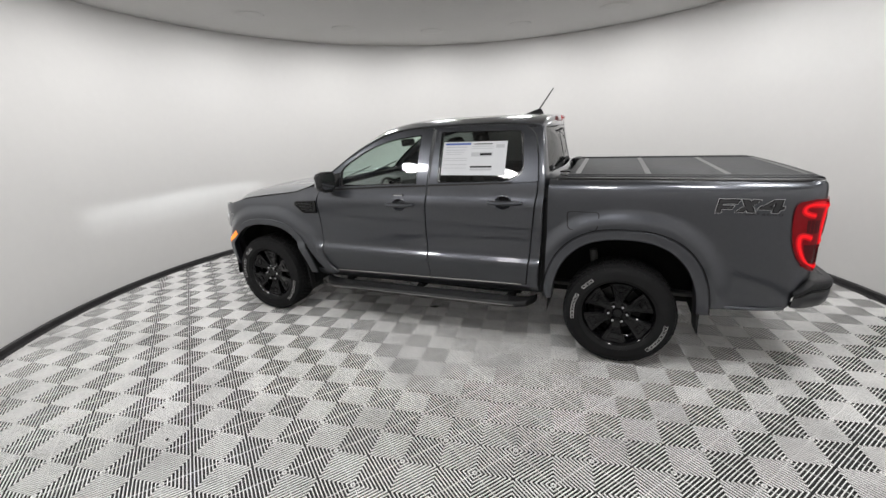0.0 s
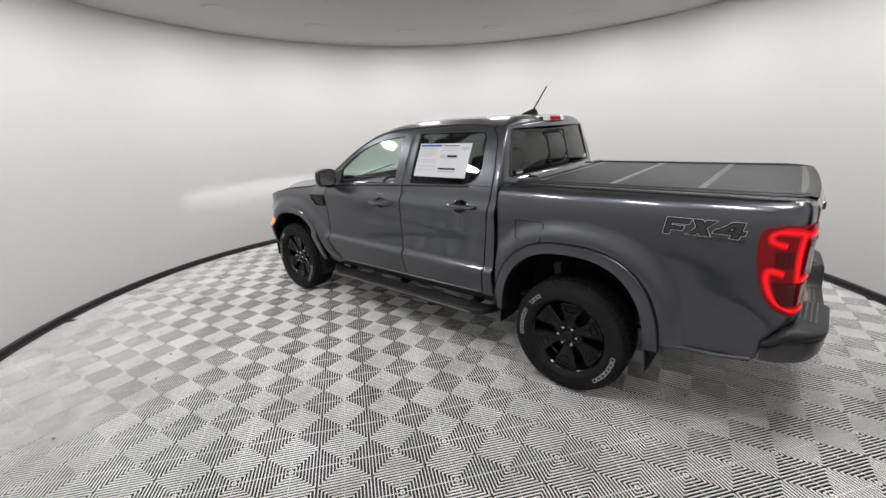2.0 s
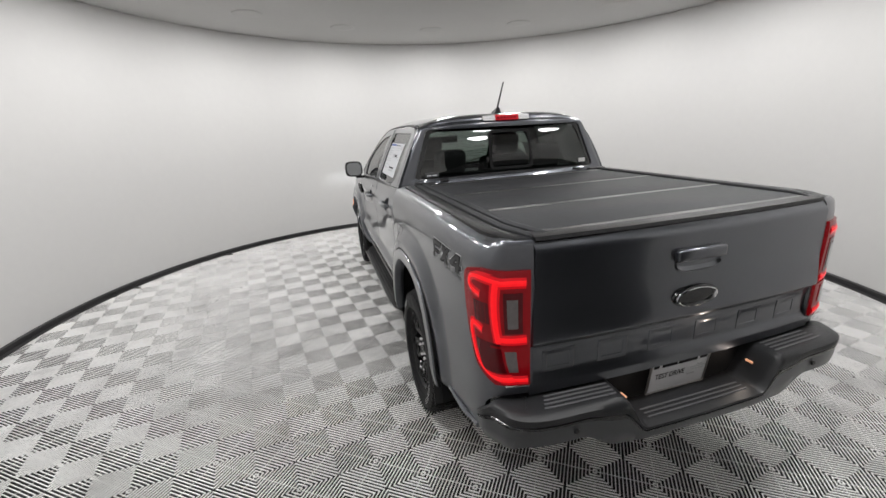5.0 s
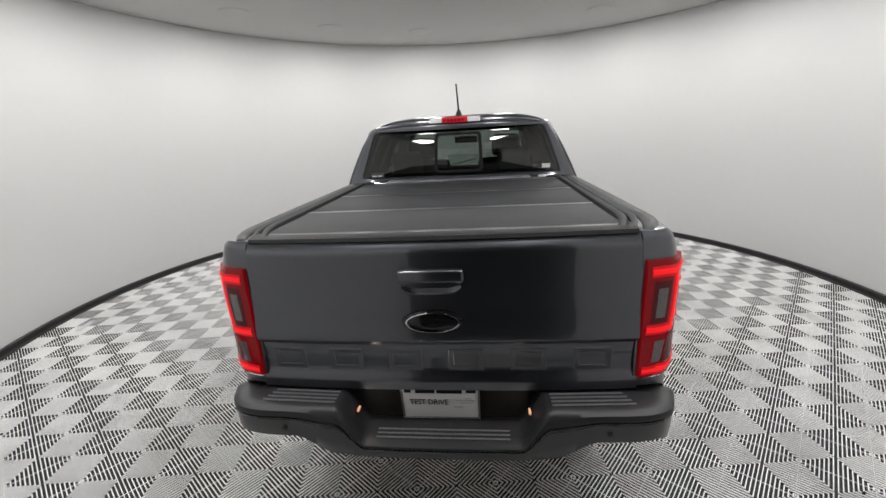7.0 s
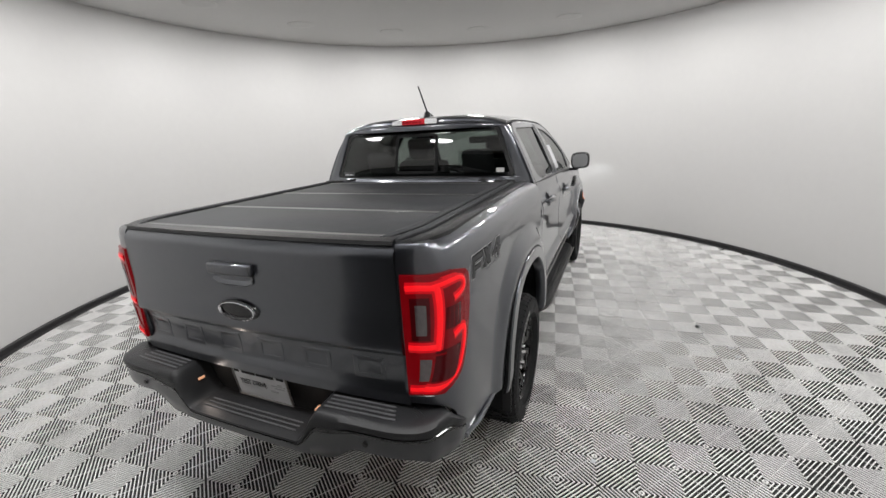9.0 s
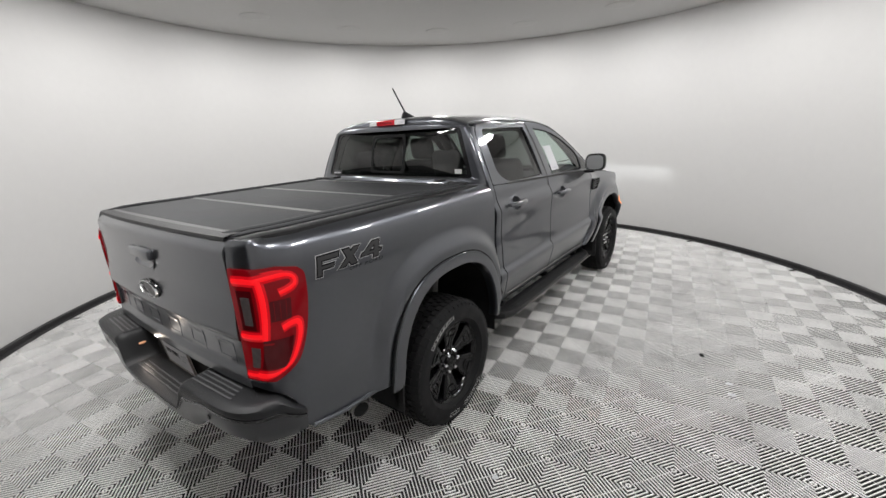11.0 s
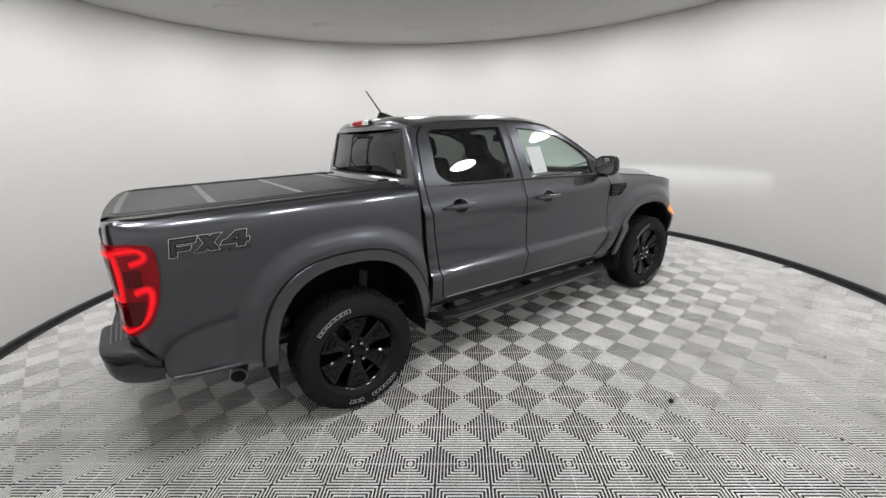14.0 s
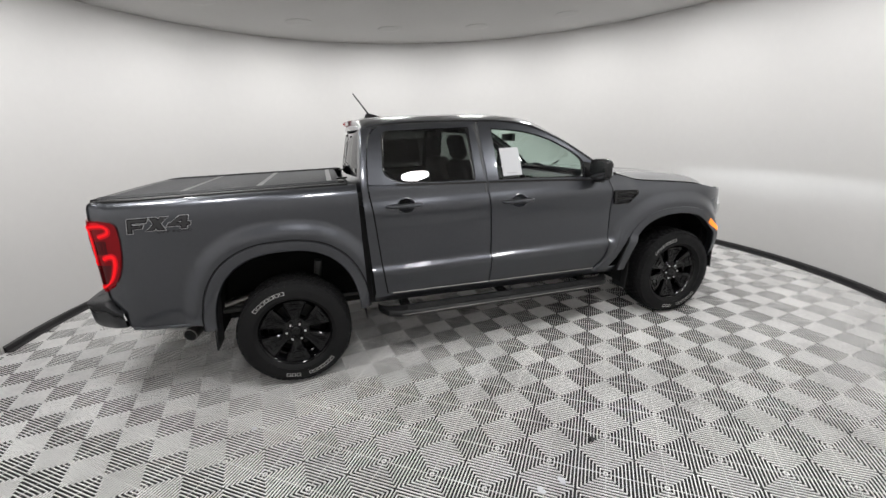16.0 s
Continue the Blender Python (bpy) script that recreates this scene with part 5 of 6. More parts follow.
def mirror(side):
    bm = bmesh.new()
    cols = []
    c = Vector((2.345, side * 0.972, 1.343))
    prof = [(-0.036, 0.80), (-0.030, 0.96), (-0.014, 1.0), (0.010, 0.98), (0.032, 0.88), (0.050, 0.62), (0.058, 0.2)]
    n = 28
    loops = []
    for dx, s in prof:
        lp = []
        for k in range(n):
            a = math.tau * k / n
            ca, sa = math.cos(a), math.sin(a)
            y = 0.092 * s * math.copysign(abs(ca) ** 0.55, ca)
            z = 0.083 * s * math.copysign(abs(sa) ** 0.60, sa)
            lp.append(c + Vector((dx + 0.02 * (y * side / 0.12), y, z + 0.10 * y * side * 0.2)))
        loops.append(lp)
    vs = ring_strip(bm, loops)
    bm.faces.new(vs[-1])
    face_out(bm, c)
    m = part("door_mirror", bm, M_GLOSS, truck, "black door mirror with a clear repeater lamp")
    bm = bmesh.new()
    bm.faces.new([bm.verts.new(c + Vector((-0.033 + 0.02 * (v.y - c.y) * side / 0.12, (v.y - c.y) * 0.94, (v.z - c.z) * 0.92))) for v in loops[1]])
    part("mirror_glass", bm, M_MIRROR, m, "mirror glass")
    bm = bmesh.new()
    rbox(bm, c.x + 0.006, c.x + 0.046, c.y + side * 0.074 - 0.014, c.y + side * 0.074 + 0.014, c.z - 0.045, c.z + 0.025, 0.012, 3)
    part("repeater_lamp", bm, M_CLEAR, m, "clear repeater lamp")
    bm = bmesh.new()
    tube(bm, [c + Vector((0.03, -side * 0.02, -0.088)), c + Vector((0.035, -side * 0.10, -0.092)), c + Vector((0.03, -side * 0.175, -0.085))], [0.020, 0.022, 0.026], 10, 0.7)
    part("mirror_arm", bm, M_TRIM, m)
    bm = bmesh.new()
    sheet(bm, [[cab_point(2.285, 1.282, side, 0.004), cab_point(2.292, 1.40, side, 0.004)], [cab_point(2.40, 1.275, side, 0.004), cab_point(2.36, 1.385, side, 0.004)], [cab_point(2.455, 1.272, side, 0.003), cab_point(2.45, 1.30, side, 0.003)]])
    face_out(bm)
    part("mirror_base", bm, M_GLOSS, m, "black triangular mirror base")


def step_bar(side):
    bm = bmesh.new()
    cols = []
    for x, y0, y1, z in ((0.60, 0.70, 0.745, 0.405), (0.615, 0.735, 0.80, 0.403), (0.66, 0.765, 0.878, 0.400), (0.74, 0.775, 0.915, 0.398), (0.9, 0.778, 0.925, 0.397), (1.6, 0.778, 0.925, 0.388), (2.25, 0.778, 0.925, 0.380), (2.42, 0.775, 0.915, 0.380), (2.52, 0.765, 0.878, 0.383), (2.575, 0.735, 0.81, 0.386), (2.60, 0.70, 0.75, 0.388)):
        cols.append([Vector((x, side * lerp(y0, y1, a), z + dz)) for a, dz in ((0, -0.030), (-0.02, 0.0), (0.06, 0.016), (0.25, 0.020), (0.80, 0.020), (0.93, 0.016), (1.0, 0.004), (1.0, -0.014), (0.92, -0.030), (0, -0.030))])
    sheet(bm, cols)
    face_out(bm, Vector((1.6, side * 0.85, 0.39)))
    s = part("side_step", bm, M_TRIM, truck, "black running board below the doors")
    for f in (0.835, 0.862, 0.889):
        bm = bmesh.new()
        tube(bm, [(x, side * f, lerp(0.418, 0.401, (x - 0.8) / 1.6)) for x in spaced(0.80, 2.38, 8)], 0.005, 6, 0.7)
        part("tread_strip", bm, M_TRIM, s)
    # thin steel tube put in as the highlight on the step's edge
    bm = bmesh.new()
    tube(bm, [(x, side * 0.929, lerp(0.392, 0.375, (x - 0.75) / 1.7)) for x in spaced(0.75, 2.46, 10)], 0.0042, 6)
    part("bright_edge", bm, M_STEEL, s, "thin steel strip standing in for the edge highlight")
    for x in (0.80, 1.60, 2.33):
        bm = bmesh.new()
        rbox(bm, x - 0.035, x + 0.035, side * 0.70, side * 0.80, 0.395, 0.425, 0.006, 1)
        rbox(bm, x - 0.025, x + 0.025, side * 0.745, side * 0.775, 0.41, 0.47, 0.006, 1)
        part("step_bracket", bm, M_UNDER, s)


def mud_flap(side, x, y0, y1, z0, z1, lean):
    bm = bmesh.new()
    cols = []
    for y in spaced(y0, y1, 5):
        cols.append([Vector((x + lean * (z1 - z) / (z1 - z0) + dx, side * y, z)) for z, dx in ((z0, 0), (lerp(z0, z1, 0.3), 0.0), (lerp(z0, z1, 0.7), 0.004), (z1, 0.0))])
    sheet(bm, cols, 0.008, lambda p: Vector((-1, 0, 0)))
    face_out(bm)
    part("mud_flap", bm, M_TRIM, truck, "black plastic mud flap")


def decal(side):
    """Angular bed-side decal: slanted black strokes with a thin light edge."""
    x0, x1 = (-0.845, -0.500) if side < 0 else (-0.500, -0.845)

    def skin(f, v, out):
        x, z = lerp(x0, x1, f), 1.172 + 0.078 * v
        p, nrm = plan_at(BED_PLAN, u_of_x(x))
        q = p + nrm * (BED_PROFILE(z) - 0.890 + haunch(p.x, z) + out)
        return Vector((q.x, side * q.y, z))

    def put(name, quads, out, mat, parent):
        bm = bmesh.new()
        for a, b, c, d in quads:
            sheet(bm, [[skin(lerp(lerp(a[0], b[0], i / 6), lerp(d[0], c[0], i / 6), k / 4), lerp(lerp(a[1], b[1], i / 6), lerp(d[1], c[1], i / 6), k / 4), out) for k in range(5)] for i in range(7)])
        bmesh.ops.recalc_face_normals(bm, faces=bm.faces)
        face_out(bm)
        return part(name, bm, mat, parent)

    def grown(q, by):
        """The quad pushed out on all sides by a distance in metres."""
        w, h = abs(x1 - x0), 0.078
        pts = [Vector((p[0] * w, p[1] * h)) for p in q]
        out = []
        for i, p in enumerate(pts):
            a, b = (p - pts[i - 1]).normalized(), (pts[(i + 1) % 4] - p).normalized()
            na, nb = Vector((a.y, -a.x)), Vector((b.y, -b.x))
            m = p + (na + nb) * by / max(0.45, 1 + na.dot(nb))
            out.append((m.x / w, m.y / h))
        return out
    strokes = [[(0.0, -0.05), (0.075, -0.05), (0.10, 1.0), (0.035, 1.0)], [(0.025, 0.70), (0.315, 0.70), (0.345, 1.0), (0.035, 1.0)], [(0.03, 0.27), (0.235, 0.27), (0.26, 0.50), (0.045, 0.50)],
               [(0.295, 0.04), (0.405, 0.04), (0.655, 1.0), (0.545, 1.0)], [(0.475, 0.04), (0.585, 0.04), (0.485, 1.0), (0.375, 1.0)],
               [(0.625, 0.30), (0.735, 0.30), (0.955, 1.0), (0.845, 1.0)], [(0.625, 0.28), (0.985, 0.28), (1.0, 0.50), (0.66, 0.50)], [(0.83, 0.04), (0.925, 0.04), (0.975, 1.0), (0.88, 1.0)]]
    root = None
    for k, q in enumerate(strokes):
        edge = put("side_decal" if root is None else "decal_edge", [grown(q, 0.0052)], 0.0012 + 0.00005 * k, M_SILVER, truck if root is None else root)
        if root is None:
            root = edge
            edge["label"] = "angular black bed-side decal with silver edges"
        put("decal_block", [grown(q, 0.0028)], 0.0022 + 0.00005 * k, M_INK, root)
        put("decal_inlay", [grown(q, -0.0034)], 0.0032 + 0.00005 * k, M_INLAY, root)
    fc = bpy.data.curves.new("decal_words", "FONT")
    fc.body, fc.size, fc.align_x, fc.align_y, fc.space_character = "OFF ROAD", 1.0, "LEFT", "BOTTOM", 1.15
    fo = bpy.data.objects.new("decal_words", fc)
    me = bpy.data.meshes.new_from_object(fo)
    bpy.data.objects.remove(fo)
    wide = max(v.co.x for v in me.vertices)
    for v in me.vertices:
        v.co = skin(0.44 + 0.55 * v.co.x / wide + 0.02 * v.co.y, -0.27 + 0.26 * v.co.y, 0.0018)
    link_mesh("decal_words", me, M_INK, root, "small black words")


def fuel_door():
    bm = bmesh.new()
    out = rounded([(0.175, 1.020), (0.375, 1.020), (0.385, 1.145), (0.165, 1.145)], 0.03)
    n = len(out)
    f = lambda p, s, dy: Vector((0.275 + (p[0] - 0.275) * s, 0.0 + (BED_PROFILE(p[1]) + haunch(0.275 + (p[0] - 0.275) * s, 1.082 + (p[1] - 1.082) * s) + dy), 1.082 + (p[1] - 1.082) * s))
    ring_strip(bm, [[f(p, 1.0, 0.0015) for p in out], [f(p, 0.935, 0.0015) for p in out]])
    face_out(bm)
    part("fuel_door_seam", bm, M_UNDER, truck, "seam of the fuel filler door")


def exhaust():
    bm = bmesh.new()
    tube(bm, [(-0.30, -0.45, 0.53), (-0.55, -0.52, 0.49), (-0.615, -0.63, 0.466), (-0.640, -0.72, 0.453), (-0.665, -0.815, 0.440)], [0.036, 0.037, 0.042, 0.044, 0.046], 18)
    part("exhaust_pipe", bm, M_STEEL, truck, "short dark steel exhaust tip")
    # flat dark disc painted for the shade inside the pipe
    bm = bmesh.new()
    d = Vector((-0.025, -0.095, -0.013)).normalized()
    s = d.cross(Vector((0, 0, 1))).normalized()
    u = s.cross(d)
    c = Vector((-0.665, -0.815, 0.440)) + d * 0.002
    bm.faces.new([bm.verts.new(c + s * 0.039 * math.cos(math.tau * k / 18) + u * 0.039 * math.sin(math.tau * k / 18)) for k in range(18)])
    part("mouth_shade", bm, M_UNDER, truck)


def underbody():
    for nm, box, mat in (("floor_pan", (0.52, 2.62, -0.80, 0.80, 0.47, 0.52), M_UNDER), ("bed_floor", (-1.04, 0.50, -0.41, 0.41, 0.76, 0.80), M_UNDER), ("engine_bay", (2.62, 3.75, -0.55, 0.55, 0.48, 1.02), M_UNDER),
                         ("frame_rail", (-1.0, 3.7, 0.32, 0.41, 0.52, 0.64), M_GREYMETAL), ("frame_rail", (-1.0, 3.7, -0.41, -0.32, 0.52, 0.64), M_GREYMETAL), ("spare_tyre", (-0.95, -0.42, -0.34, 0.34, 0.50, 0.66), M_UNDER),
                         ("rear_axle", (-0.06, 0.06, -0.70, 0.70, 0.33, 0.44), M_UNDER), ("front_axle", (3.16, 3.28, -0.70, 0.70, 0.32, 0.42), M_UNDER), ("fuel_tank", (0.75, 1.9, 0.12, 0.62, 0.36, 0.47), M_UNDER),
                         ("bed_front_wall", (0.485, 0.505, -0.86, 0.86, 0.55, 1.33), M_UNDER), ("cab_back_lower", (0.545, 0.565, -0.84, 0.84, 0.5, 1.24), M_PAINT), ("leaf_spring", (-0.62, 0.62, 0.52, 0.60, 0.47, 0.50), M_GREYMETAL), ("leaf_spring", (-0.62, 0.62, -0.60, -0.52, 0.47, 0.50), M_GREYMETAL)):
        bm = bmesh.new()
        rbox(bm, *box, 0.012, 2)
        part(nm, bm, mat, truck)
    for side in (1, -1):
        bm = bmesh.new()
        tube(bm, [(0.14, side * 0.60, 0.42), (0.20, side * 0.62, 0.80)], 0.028, 10)
        part("shock_absorber", bm, M_GREYMETAL, truck)


def seat(x, y, w, top, name="front_seat"):
    bm = bmesh.new()
    rbox(bm, x, x + 0.50, y - w / 2, y + w / 2, 0.82, 0.98, 0.05, 3)
    s = part(name, bm, M_SEAT, truck, "dark cloth seat")
    lean = Matrix.Translation((x + 0.02, 0, 0.95)) @ Matrix.Rotation(radians(-14), 4, "Y") @ Matrix.Translation((-x - 0.02, 0, -0.95))
    part("backrest", rbox(bmesh.new(), x - 0.06, x + 0.08, y - w / 2, y + w / 2, 0.92, top, 0.05, 3, lean), M_SEAT, s)
    return s, lean


def head_rest(s, lean, x, y, z, w=0.25):
    part("headrest", rbox(bmesh.new(), x - 0.055, x + 0.045, y - w / 2, y + w / 2, z, z + 0.20, 0.05, 4, lean), M_SEAT, s)
    for d in (-0.06, 0.06):
        part("headrest_post", tube(bmesh.new(), [lean @ Vector((x, y + d, z - 0.08)), lean @ Vector((x, y + d, z + 0.03))], 0.007, 8), M_STEEL, s)


def interior():
    for y in (0.38, -0.38):
        s, lean = seat(1.52, y, 0.50, 1.46)
        head_rest(s, lean, 1.54, y, 1.47)
    s, lean = seat(0.84, 0.0, 1.30, 1.40, "rear_seat")
    for y in (0.40, -0.40):
        head_rest(s, lean, 0.84, y, 1.39, 0.24)
    bm = bmesh.new()
    cols = []
    for y in spaced(-0.76, 0.76, 14):
        cols.append([Vector((2.30, y, 0.80)), Vector((2.20, y, 1.02)), Vector((2.22, y, 1.18 + 0.02 * math.cos(y * 4))), Vector((2.32, y, 1.235)), Vector((2.60, y, 1.225))])
    sheet(bm, cols)
    d = part("dashboard", bm, M_DASH, truck, "dark dashboard")
    bm = bmesh.new()
    rbox(bm, 2.20, 2.23, -0.13, 0.13, 1.06, 1.24, 0.01, 2)
    part("centre_screen", bm, M_GLOSS, d)
    bm = bmesh.new()
    c, tilt = Vector((2.02, 0.38, 1.12)), radians(24)
    pts = [c + Vector((-0.0 + 0.19 * math.sin(a) * math.sin(tilt), 0.19 * math.cos(a), 0.19 * math.sin(a) * math.cos(tilt))) for a in spaced(0, math.tau, 28)]
    tube(bm, pts, 0.015, 8)
    w = part("steering_wheel", bm, M_TRIM, truck, "black steering wheel")
    bm = bmesh.new()
    for a in (0.2, math.pi - 0.2, -math.pi / 2):
        tube(bm, [c, c + Vector((0.17 * math.sin(a) * math.sin(tilt), 0.17 * math.cos(a), 0.17 * math.sin(a) * math.cos(tilt)))], 0.014, 6)
    rbox(bm, c.x - 0.03, c.x + 0.05, c.y - 0.07, c.y + 0.07, c.z - 0.06, c.z + 0.06, 0.02, 2)
    part("wheel_hub", bm, M_TRIM, w)
    bm = bmesh.new()
    rbox(bm, 2.005, 2.045, -0.12, 0.12, 1.565, 1.635, 0.015, 2)
    part("cabin_mirror", bm, M_TRIM, truck, "cabin rear-view mirror")
    for y in (0.40, -0.40):
        bm = bmesh.new()
        rbox(bm, 1.72, 1.90, y - 0.19, y + 0.19, 1.672, 1.685, 0.006, 1)
        part("sun_visor", bm, M_LINER, truck)
    for side in (1, -1):
        bm = bmesh.new()
        sheet(bm, [[Vector((x, side * 0.79, z)) for z in (0.55, 1.0, 1.26)] for x in (0.66, 1.5, 2.45)], 0.02, lambda p: Vector((0, -1 if p.y > 0 else 1, 0)))
        part("door_trim", bm, M_DASH, truck)
        bm = bmesh.new()
        tube(bm, [Vector((1.445, side * (PROFILE(z) - 0.045), z)) for z in spaced(1.22, 1.70, 6)], 0.045, 8)
        part("centre_pillar", bm, M_DASH, truck)
    bm = bmesh.new()
    rbox(bm, 0.58, 0.64, -0.74, 0.74, 0.95, 1.36, 0.02, 2)
    part("rear_trim", bm, M_DASH, truck)


def stickers():
    # price sheet inside the left rear door glass
    def flat(x0, x1, z0, z1, side, out, mat, name, parent, label=""):
        bm = bmesh.new()
        sheet(bm, [[cab_point(x, z, side, out) for z in spaced(z0, z1, 4)] for x in spaced(x0, x1, 4)])
        face_out(bm)
        return part(name, bm, mat, parent, label)
    p = flat(0.845, 1.355, 1.380, 1.622, 1, -0.0075, M_PAPER, "price_sheet", truck, "white printed price sheet with a blue header")
    flat(1.13, 1.34, 1.600, 1.614, 1, -0.0060, M_BLUEINK, "sheet_header", p)
    for x0, x1, z0, z1, m in ((0.96, 1.11, 1.602, 1.608, M_INK), (1.16, 1.33, 1.580, 1.588, M_GREYINK), (1.16, 1.33, 1.560, 1.566, M_GREYINK), (1.18, 1.33, 1.545, 1.550, M_GREYINK), (1.20, 1.33, 1.530, 1.535, M_GREYINK),
                              (0.95, 1.12, 1.585, 1.590, M_GREYINK), (0.95, 1.12, 1.570, 1.575, M_GREYINK), (0.95, 1.12, 1.515, 1.545, M_GREYINK), (0.96, 1.05, 1.522, 1.538, M_INK), (0.95, 1.12, 1.435, 1.447, M_INK), (0.95, 1.12, 1.415, 1.428, M_GREYINK),
                              (1.15, 1.34, 1.50, 1.505, M_GREYINK), (1.15, 1.34, 1.485, 1.49, M_GREYINK), (1.15, 1.34, 1.455, 1.46, M_GREYINK), (1.15, 1.34, 1.43, 1.434, M_GREYINK), (0.865, 0.93, 1.575, 1.60, M_GREYINK)):
        flat(x0, x1, z0, z1, 1, -0.0060, m, "printed_bar", p)
    q = flat(1.600, 1.755, 1.335, 1.535, -1, -0.0075, M_PAPER, "window_form", truck, "white paper form taped inside the glass")
    flat(1.63, 1.72, 1.352, 1.357, -1, -0.0060, M_GREYINK, "printed_bar", q)
    # keypad strip above the driver's handle
    bm = bmesh.new()
    rbox(bm, 1.665, 1.765, PROFILE(1.222) - 0.002, PROFILE(1.222) + 0.004, 1.213, 1.231, 0.003, 2)
    k = part("door_keypad", bm, M_GLOSS, truck, "small black door keypad")
    for i in range(5):
        bm = bmesh.new()
        rbox(bm, 1.675 + i * 0.017, 1.687 + i * 0.017, PROFILE(1.222) + 0.003, PROFILE(1.222) + 0.0055, 1.217, 1.227, 0.001, 1)
        part("keypad_button", bm, M_SILVER, k)


for side in (1, -1):
    bed_side(side)
    arch_flare(side, REAR_ARCH, REAR_LIP, "rear_arch_flare")
    arch_flare(side, FRONT_ARCH, FRONT_LIP, "front_arch_flare")
    flare_gap(side, REAR_ARCH, 0.0412)
    flare_gap(side, FRONT_ARCH, 0.0352)
    wheel_well(side, 0.0, 1.00, 0.50)
    wheel_well(side, WB - 0.06, 0.945, 0.49)
    door(side, True)
    door(side, False)
    cab_sides(side)
    fender(side)
    tail_light(side)
    wheel(side, 0.0)
    wheel(side, WB)
    mirror(side)
    step_bar(side)
    mud_flap(side, -0.455, 0.74, 0.925, 0.345, 0.74, -0.03)
    mud_flap(side, WB - 0.495, 0.74, 0.905, 0.30, 0.56, -0.02)
    decal(side)
roof()
cab_back()
bonnet()
front_end()
tailgate()
rear_bumper()
bed_cover()
fuel_door()
exhaust()
underbody()
interior()
stickers()

# the body is tilted to fit the camera's view; the wheels stay upright
truck.matrix_basis = LEAN
for ob in truck.children:
    if ob.name.startswith("wheel") and not ob.name.startswith("wheel_"):
        ob.matrix_basis = LEAN.inverted()


# ---- loose bits on the floor ----
def scrap(name, at, outline, h, mat, label, category, turn=0.0):
    """A crumpled flat bit: an uneven outline with a raised, slightly folded top."""
    c, s = math.cos(turn), math.sin(turn)
    rng = random.Random(int(at[0] * 1000 + at[1] * 77))
    flat = [Vector((at[0] + x * c - y * s, at[1] + x * s + y * c, 0)) for x, y in outline]
    mid = sum(flat, Vector()) / len(flat)
    bm = bmesh.new()
    loops = [[p + Vector((0, 0, 0.0004)) for p in flat], [mid + (p - mid) * 0.97 + Vector((0, 0, h * rng.uniform(0.5, 1.0))) for p in flat], [mid + (p - mid) * 0.45 + Vector((0, 0, h * rng.uniform(0.7, 1.6))) for p in flat]]
    vs = ring_strip(bm, loops)
    bm.faces.new(vs[-1])
    bm.faces.new(vs[0][::-1])
    bmesh.ops.recalc_face_normals(bm, faces=bm.faces)
    return tagged(part(name, bm, mat, sharp=25), label, category, "bits of litter on the floor")


RAG = [(-1.0, -0.5), (-0.4, -0.8), (0.5, -0.6), (1.0, -0.1), (0.7, 0.6), (0.0, 0.8), (-0.8, 0.4)]
scrap("paper_scrap", (0.835, 3.735), [(-0.105, -0.022), (0.10, -0.028), (0.108, 0.020), (0.0, 0.026), (-0.10, 0.022)], 0.004, M_PAPER, "white paper strip lying on the tiles by the wall", "paper", 0.25)
scrap("black_lump", (1.580, -2.044), [(x * 0.020, y * 0.020) for x, y in RAG], 0.016, M_TRIM, "small black rubber lump on the grey tiles", "rubber bit", 0.4)
scrap("paper_scrap", (1.276, -2.229), [(x * 0.016, y * 0.036) for x, y in RAG], 0.003, M_PAPER, "crumpled white scrap stuck on the floor tiles", "paper", 0.3)
scrap("white_tape", (2.23, 0.985), [(-0.06, -0.012), (0.0, -0.004), (0.06, -0.010), (0.065, 0.004), (0.0, 0.006), (-0.055, 0.002)], 0.006, M_PAPER, "curled white tape strip beside the running board", "tape", 2.2)
scrap("black_lump", (1.669, 0.371), [(x * 0.045, y * 0.018) for x, y in RAG], 0.010, M_TRIM, "dark rubber bit under the truck", "rubber bit", 0.2)
scrap("paper_scrap", (-0.27, -1.31), [(x * 0.014, y * 0.024) for x, y in RAG], 0.003, M_PAPER, "small white scrap beside the rear wheel", "paper", 0.9)
scrap("paper_scrap", (1.15, -2.25), [(x * 0.026, y * 0.020) for x, y in RAG], 0.002, M_PAPER, "thin white flake on the floor tiles", "paper", 1.9)
scrap("paper_scrap", (-0.19, 1.10), [(x * 0.010, y * 0.026) for x, y in RAG], 0.004, M_PAPER, "curled white flake near the rear tyre", "paper", 0.7)
for px, py in ((2.779, 2.392), (2.458, 2.591), (1.98, -2.76), (2.953, -2.453), (-0.597, 2.84), (-0.752, -1.911), (2.221, 3.194)):
    scrap("grit_bit", (px, py), [(x * 0.011, y * 0.008) for x, y in RAG], 0.006, M_TRIM, "tiny dark bit of grit on the tiles", "grit", px * 2)
scrap("paper_scrap", (0.408, 1.673), [(x * 0.020, y * 0.010) for x, y in RAG], 0.003, M_PAPER, "tiny white scrap on the floor tiles", "paper", 0.1)

# ---- floor tiles: ribbed plastic squares of four cells ----
CELL = 0.19755
TILE_O = Vector((0.3292, 1.7599, 0))
TA = radians(8.21)
C1, C2 = Vector((math.cos(TA), math.sin(TA), 0)), Vector((-math.sin(TA), math.cos(TA), 0))
RIBS = 16


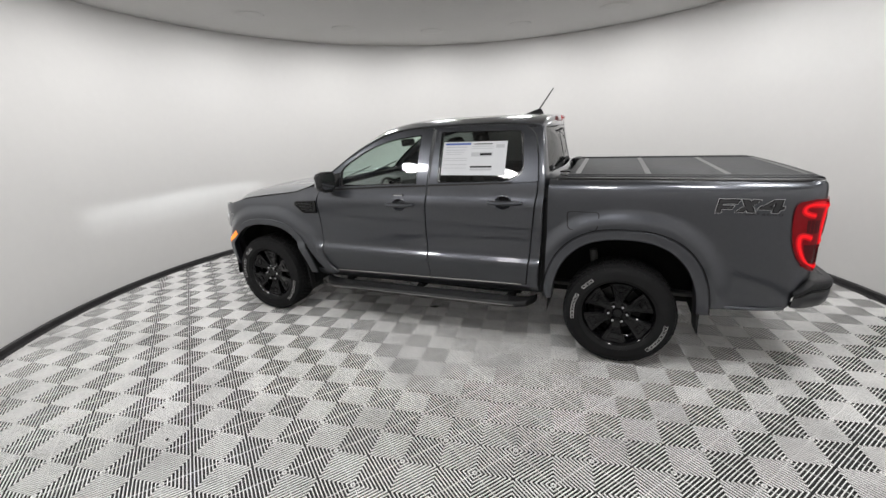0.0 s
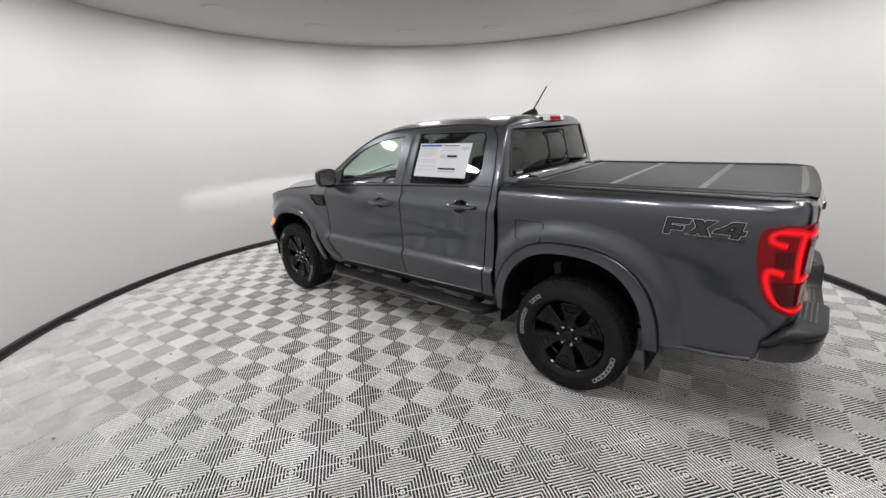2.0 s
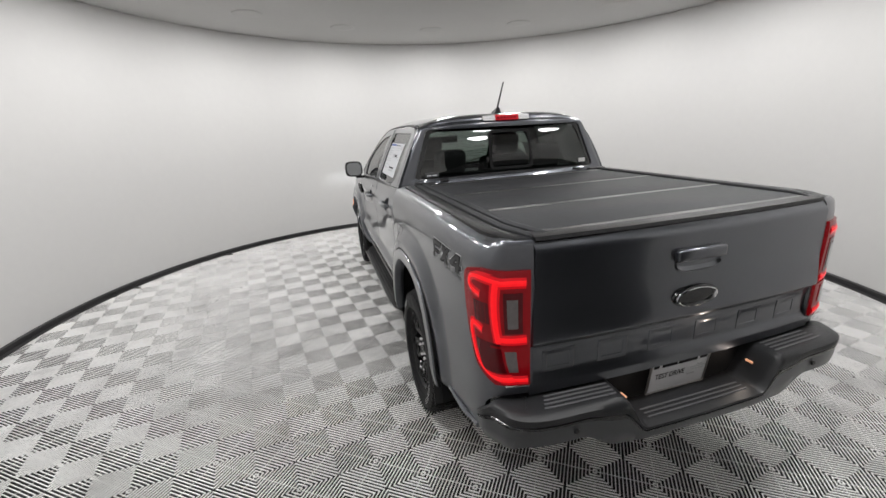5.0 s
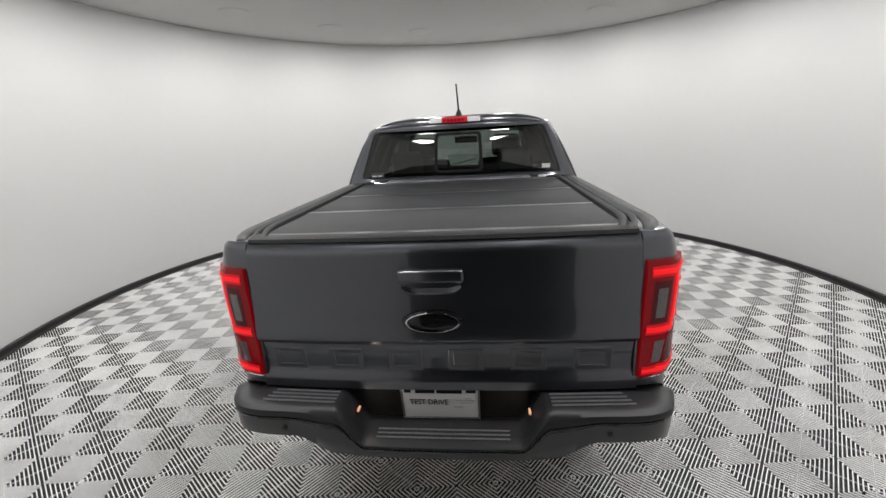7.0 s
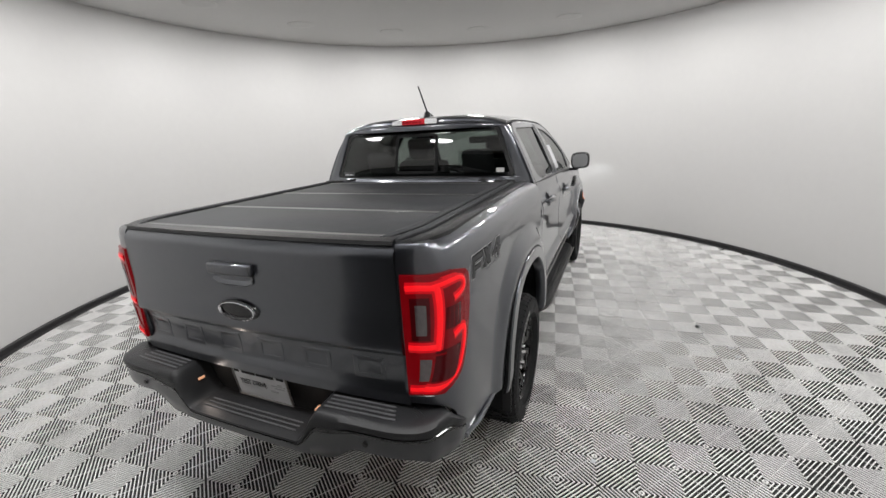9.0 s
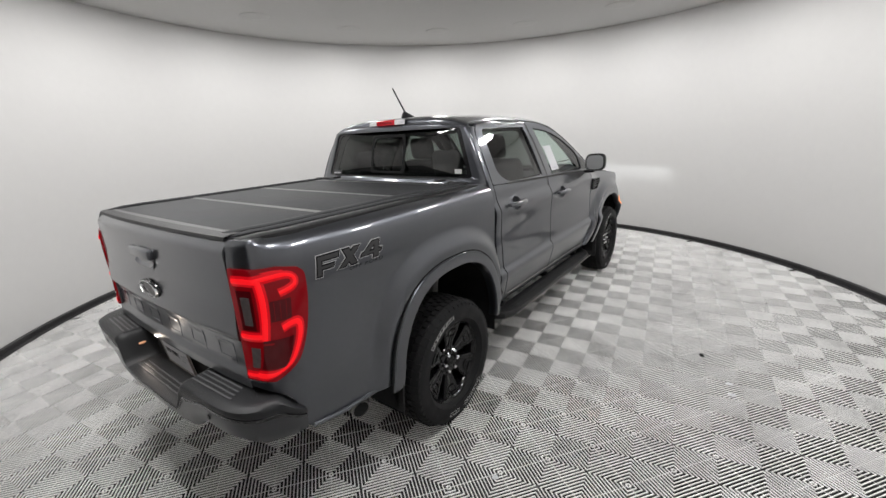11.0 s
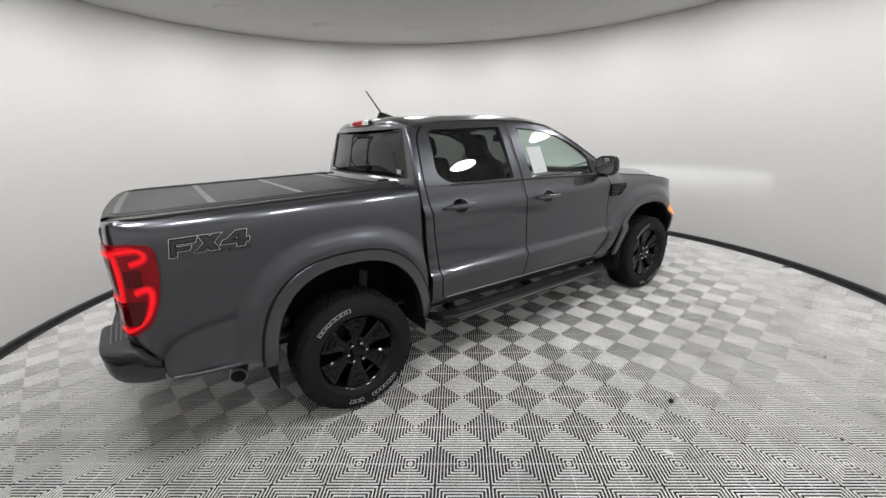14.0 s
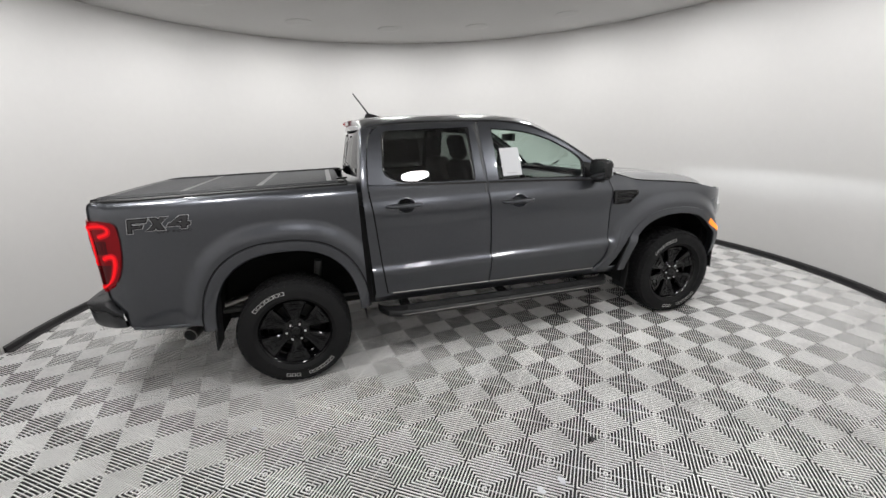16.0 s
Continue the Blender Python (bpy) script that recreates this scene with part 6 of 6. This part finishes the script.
def tile_polys(half):
    """Rib outlines of one tile in metres about its corner: concentric squares about its middle."""
    out = []
    d = CELL * math.sqrt(2)
    pitch = d / RIBS
    for ci in (0, 1):
        for cj in (0, 1):
            o = Vector((ci * CELL, cj * CELL))
            u = Vector((1, 1)) if (ci + cj) % 2 == 0 else Vector((1, -1))
            o2 = o if u.y > 0 else o + Vector((0, CELL))
            u = u.normalized()
            w = Vector((-u.y, u.x))
            for k in range(RIBS):
                cut = [(k + 0.5 - half) * pitch, (k + 0.5 + half) * pitch]
                lim = [max(0.0004, min(s, d - s)) for s in cut]
                out.append([o2 + u * cut[0] - w * lim[0], o2 + u * cut[1] - w * lim[1], o2 + u * cut[1] + w * lim[1], o2 + u * cut[0] + w * lim[0]])
    return out


def web_polys():
    """Low webs under the ribs, along the diagonals across them."""
    out = []
    d = CELL * math.sqrt(2)
    for ci in (0, 1):
        for cj in (0, 1):
            u = Vector((1, 1)).normalized() if (ci + cj) % 2 == 0 else Vector((1, -1)).normalized()
            o = Vector((ci * CELL, cj * CELL + (0 if u.y > 0 else CELL)))
            w = Vector((-u.y, u.x)) * 0.0008
            out.append([o + u * 0.004 - w, o + u * (d - 0.004) - w, o + u * (d - 0.004) + w, o + u * 0.004 + w])
    return out


def tile_mesh(name, ribs, webs=()):
    """Grey ribs with rounded tops; their lower walls are painted dark as gap shade."""
    verts, faces, dark = [], [], []
    for loops in ribs:
        b = len(verts)
        for loop, z in zip(loops, RIB_Z):
            verts += [(p.x, p.y, z) for p in loop]
        faces.append((b, b + 1, b + 2, b + 3))
        dark.append(0)
        for r in range(len(loops) - 1):
            for i in range(4):
                faces.append((b + 4 * r + i, b + 4 * r + 4 + i, b + 4 * r + 4 + (i + 1) % 4, b + 4 * r + (i + 1) % 4))
                dark.append(1 if r == len(loops) - 2 else 0)
    for pl in webs:
        b = len(verts)
        verts += [(p.x, p.y, -0.0032) for p in pl] + [(p.x, p.y, -0.0065) for p in pl]
        faces.append((b, b + 1, b + 2, b + 3))
        faces += [(b + i, b + 4 + i, b + 4 + (i + 1) % 4, b + (i + 1) % 4) for i in range(4)]
        dark += [0] * 5
    me = bpy.data.meshes.new(name)
    me.from_pydata(verts, [], faces)
    me.materials.append(M_RIB)
    me.materials.append(M_SUB)
    me.polygons.foreach_set("material_index", dark)
    return me


RIB_Z = (0.0, -0.0007, -0.0063, -0.0140)
FOOT = tile_polys(0.155)
POLYS = list(zip(tile_polys(0.104), tile_polys(0.132), FOOT, FOOT))
WEBS = web_polys()
WHOLE = tile_mesh("tile", POLYS, WEBS)
turn = Matrix(((C1.x, C2.x, 0, 0), (C1.y, C2.y, 0, 0), (0, 0, 1, 0), (0, 0, 0, 1)))
for i in range(-40, 41, 2):
    for j in range(-40, 41, 2):
        o = TILE_O + (C1 * i + C2 * j) * CELL
        corners = [(o + (C1 * a + C2 * b) * CELL - PIVOT).length for a in (0, 2) for b in (0, 2)]
        if min(corners) > ROOM_R + 0.02:
            continue
        mesh = WHOLE
        if max(corners) > ROOM_R - 0.01:
            keep = [pl for pl in POLYS if all((o + C1 * p.x + C2 * p.y - PIVOT).length < ROOM_R + 0.11 for p in pl[-1])]
            if not keep:
                continue
            mesh = tile_mesh("tile", keep)
        ob = new("tile", mesh)
        ob.parent = floor
        ob.matrix_basis = Matrix.Translation(o) @ turn
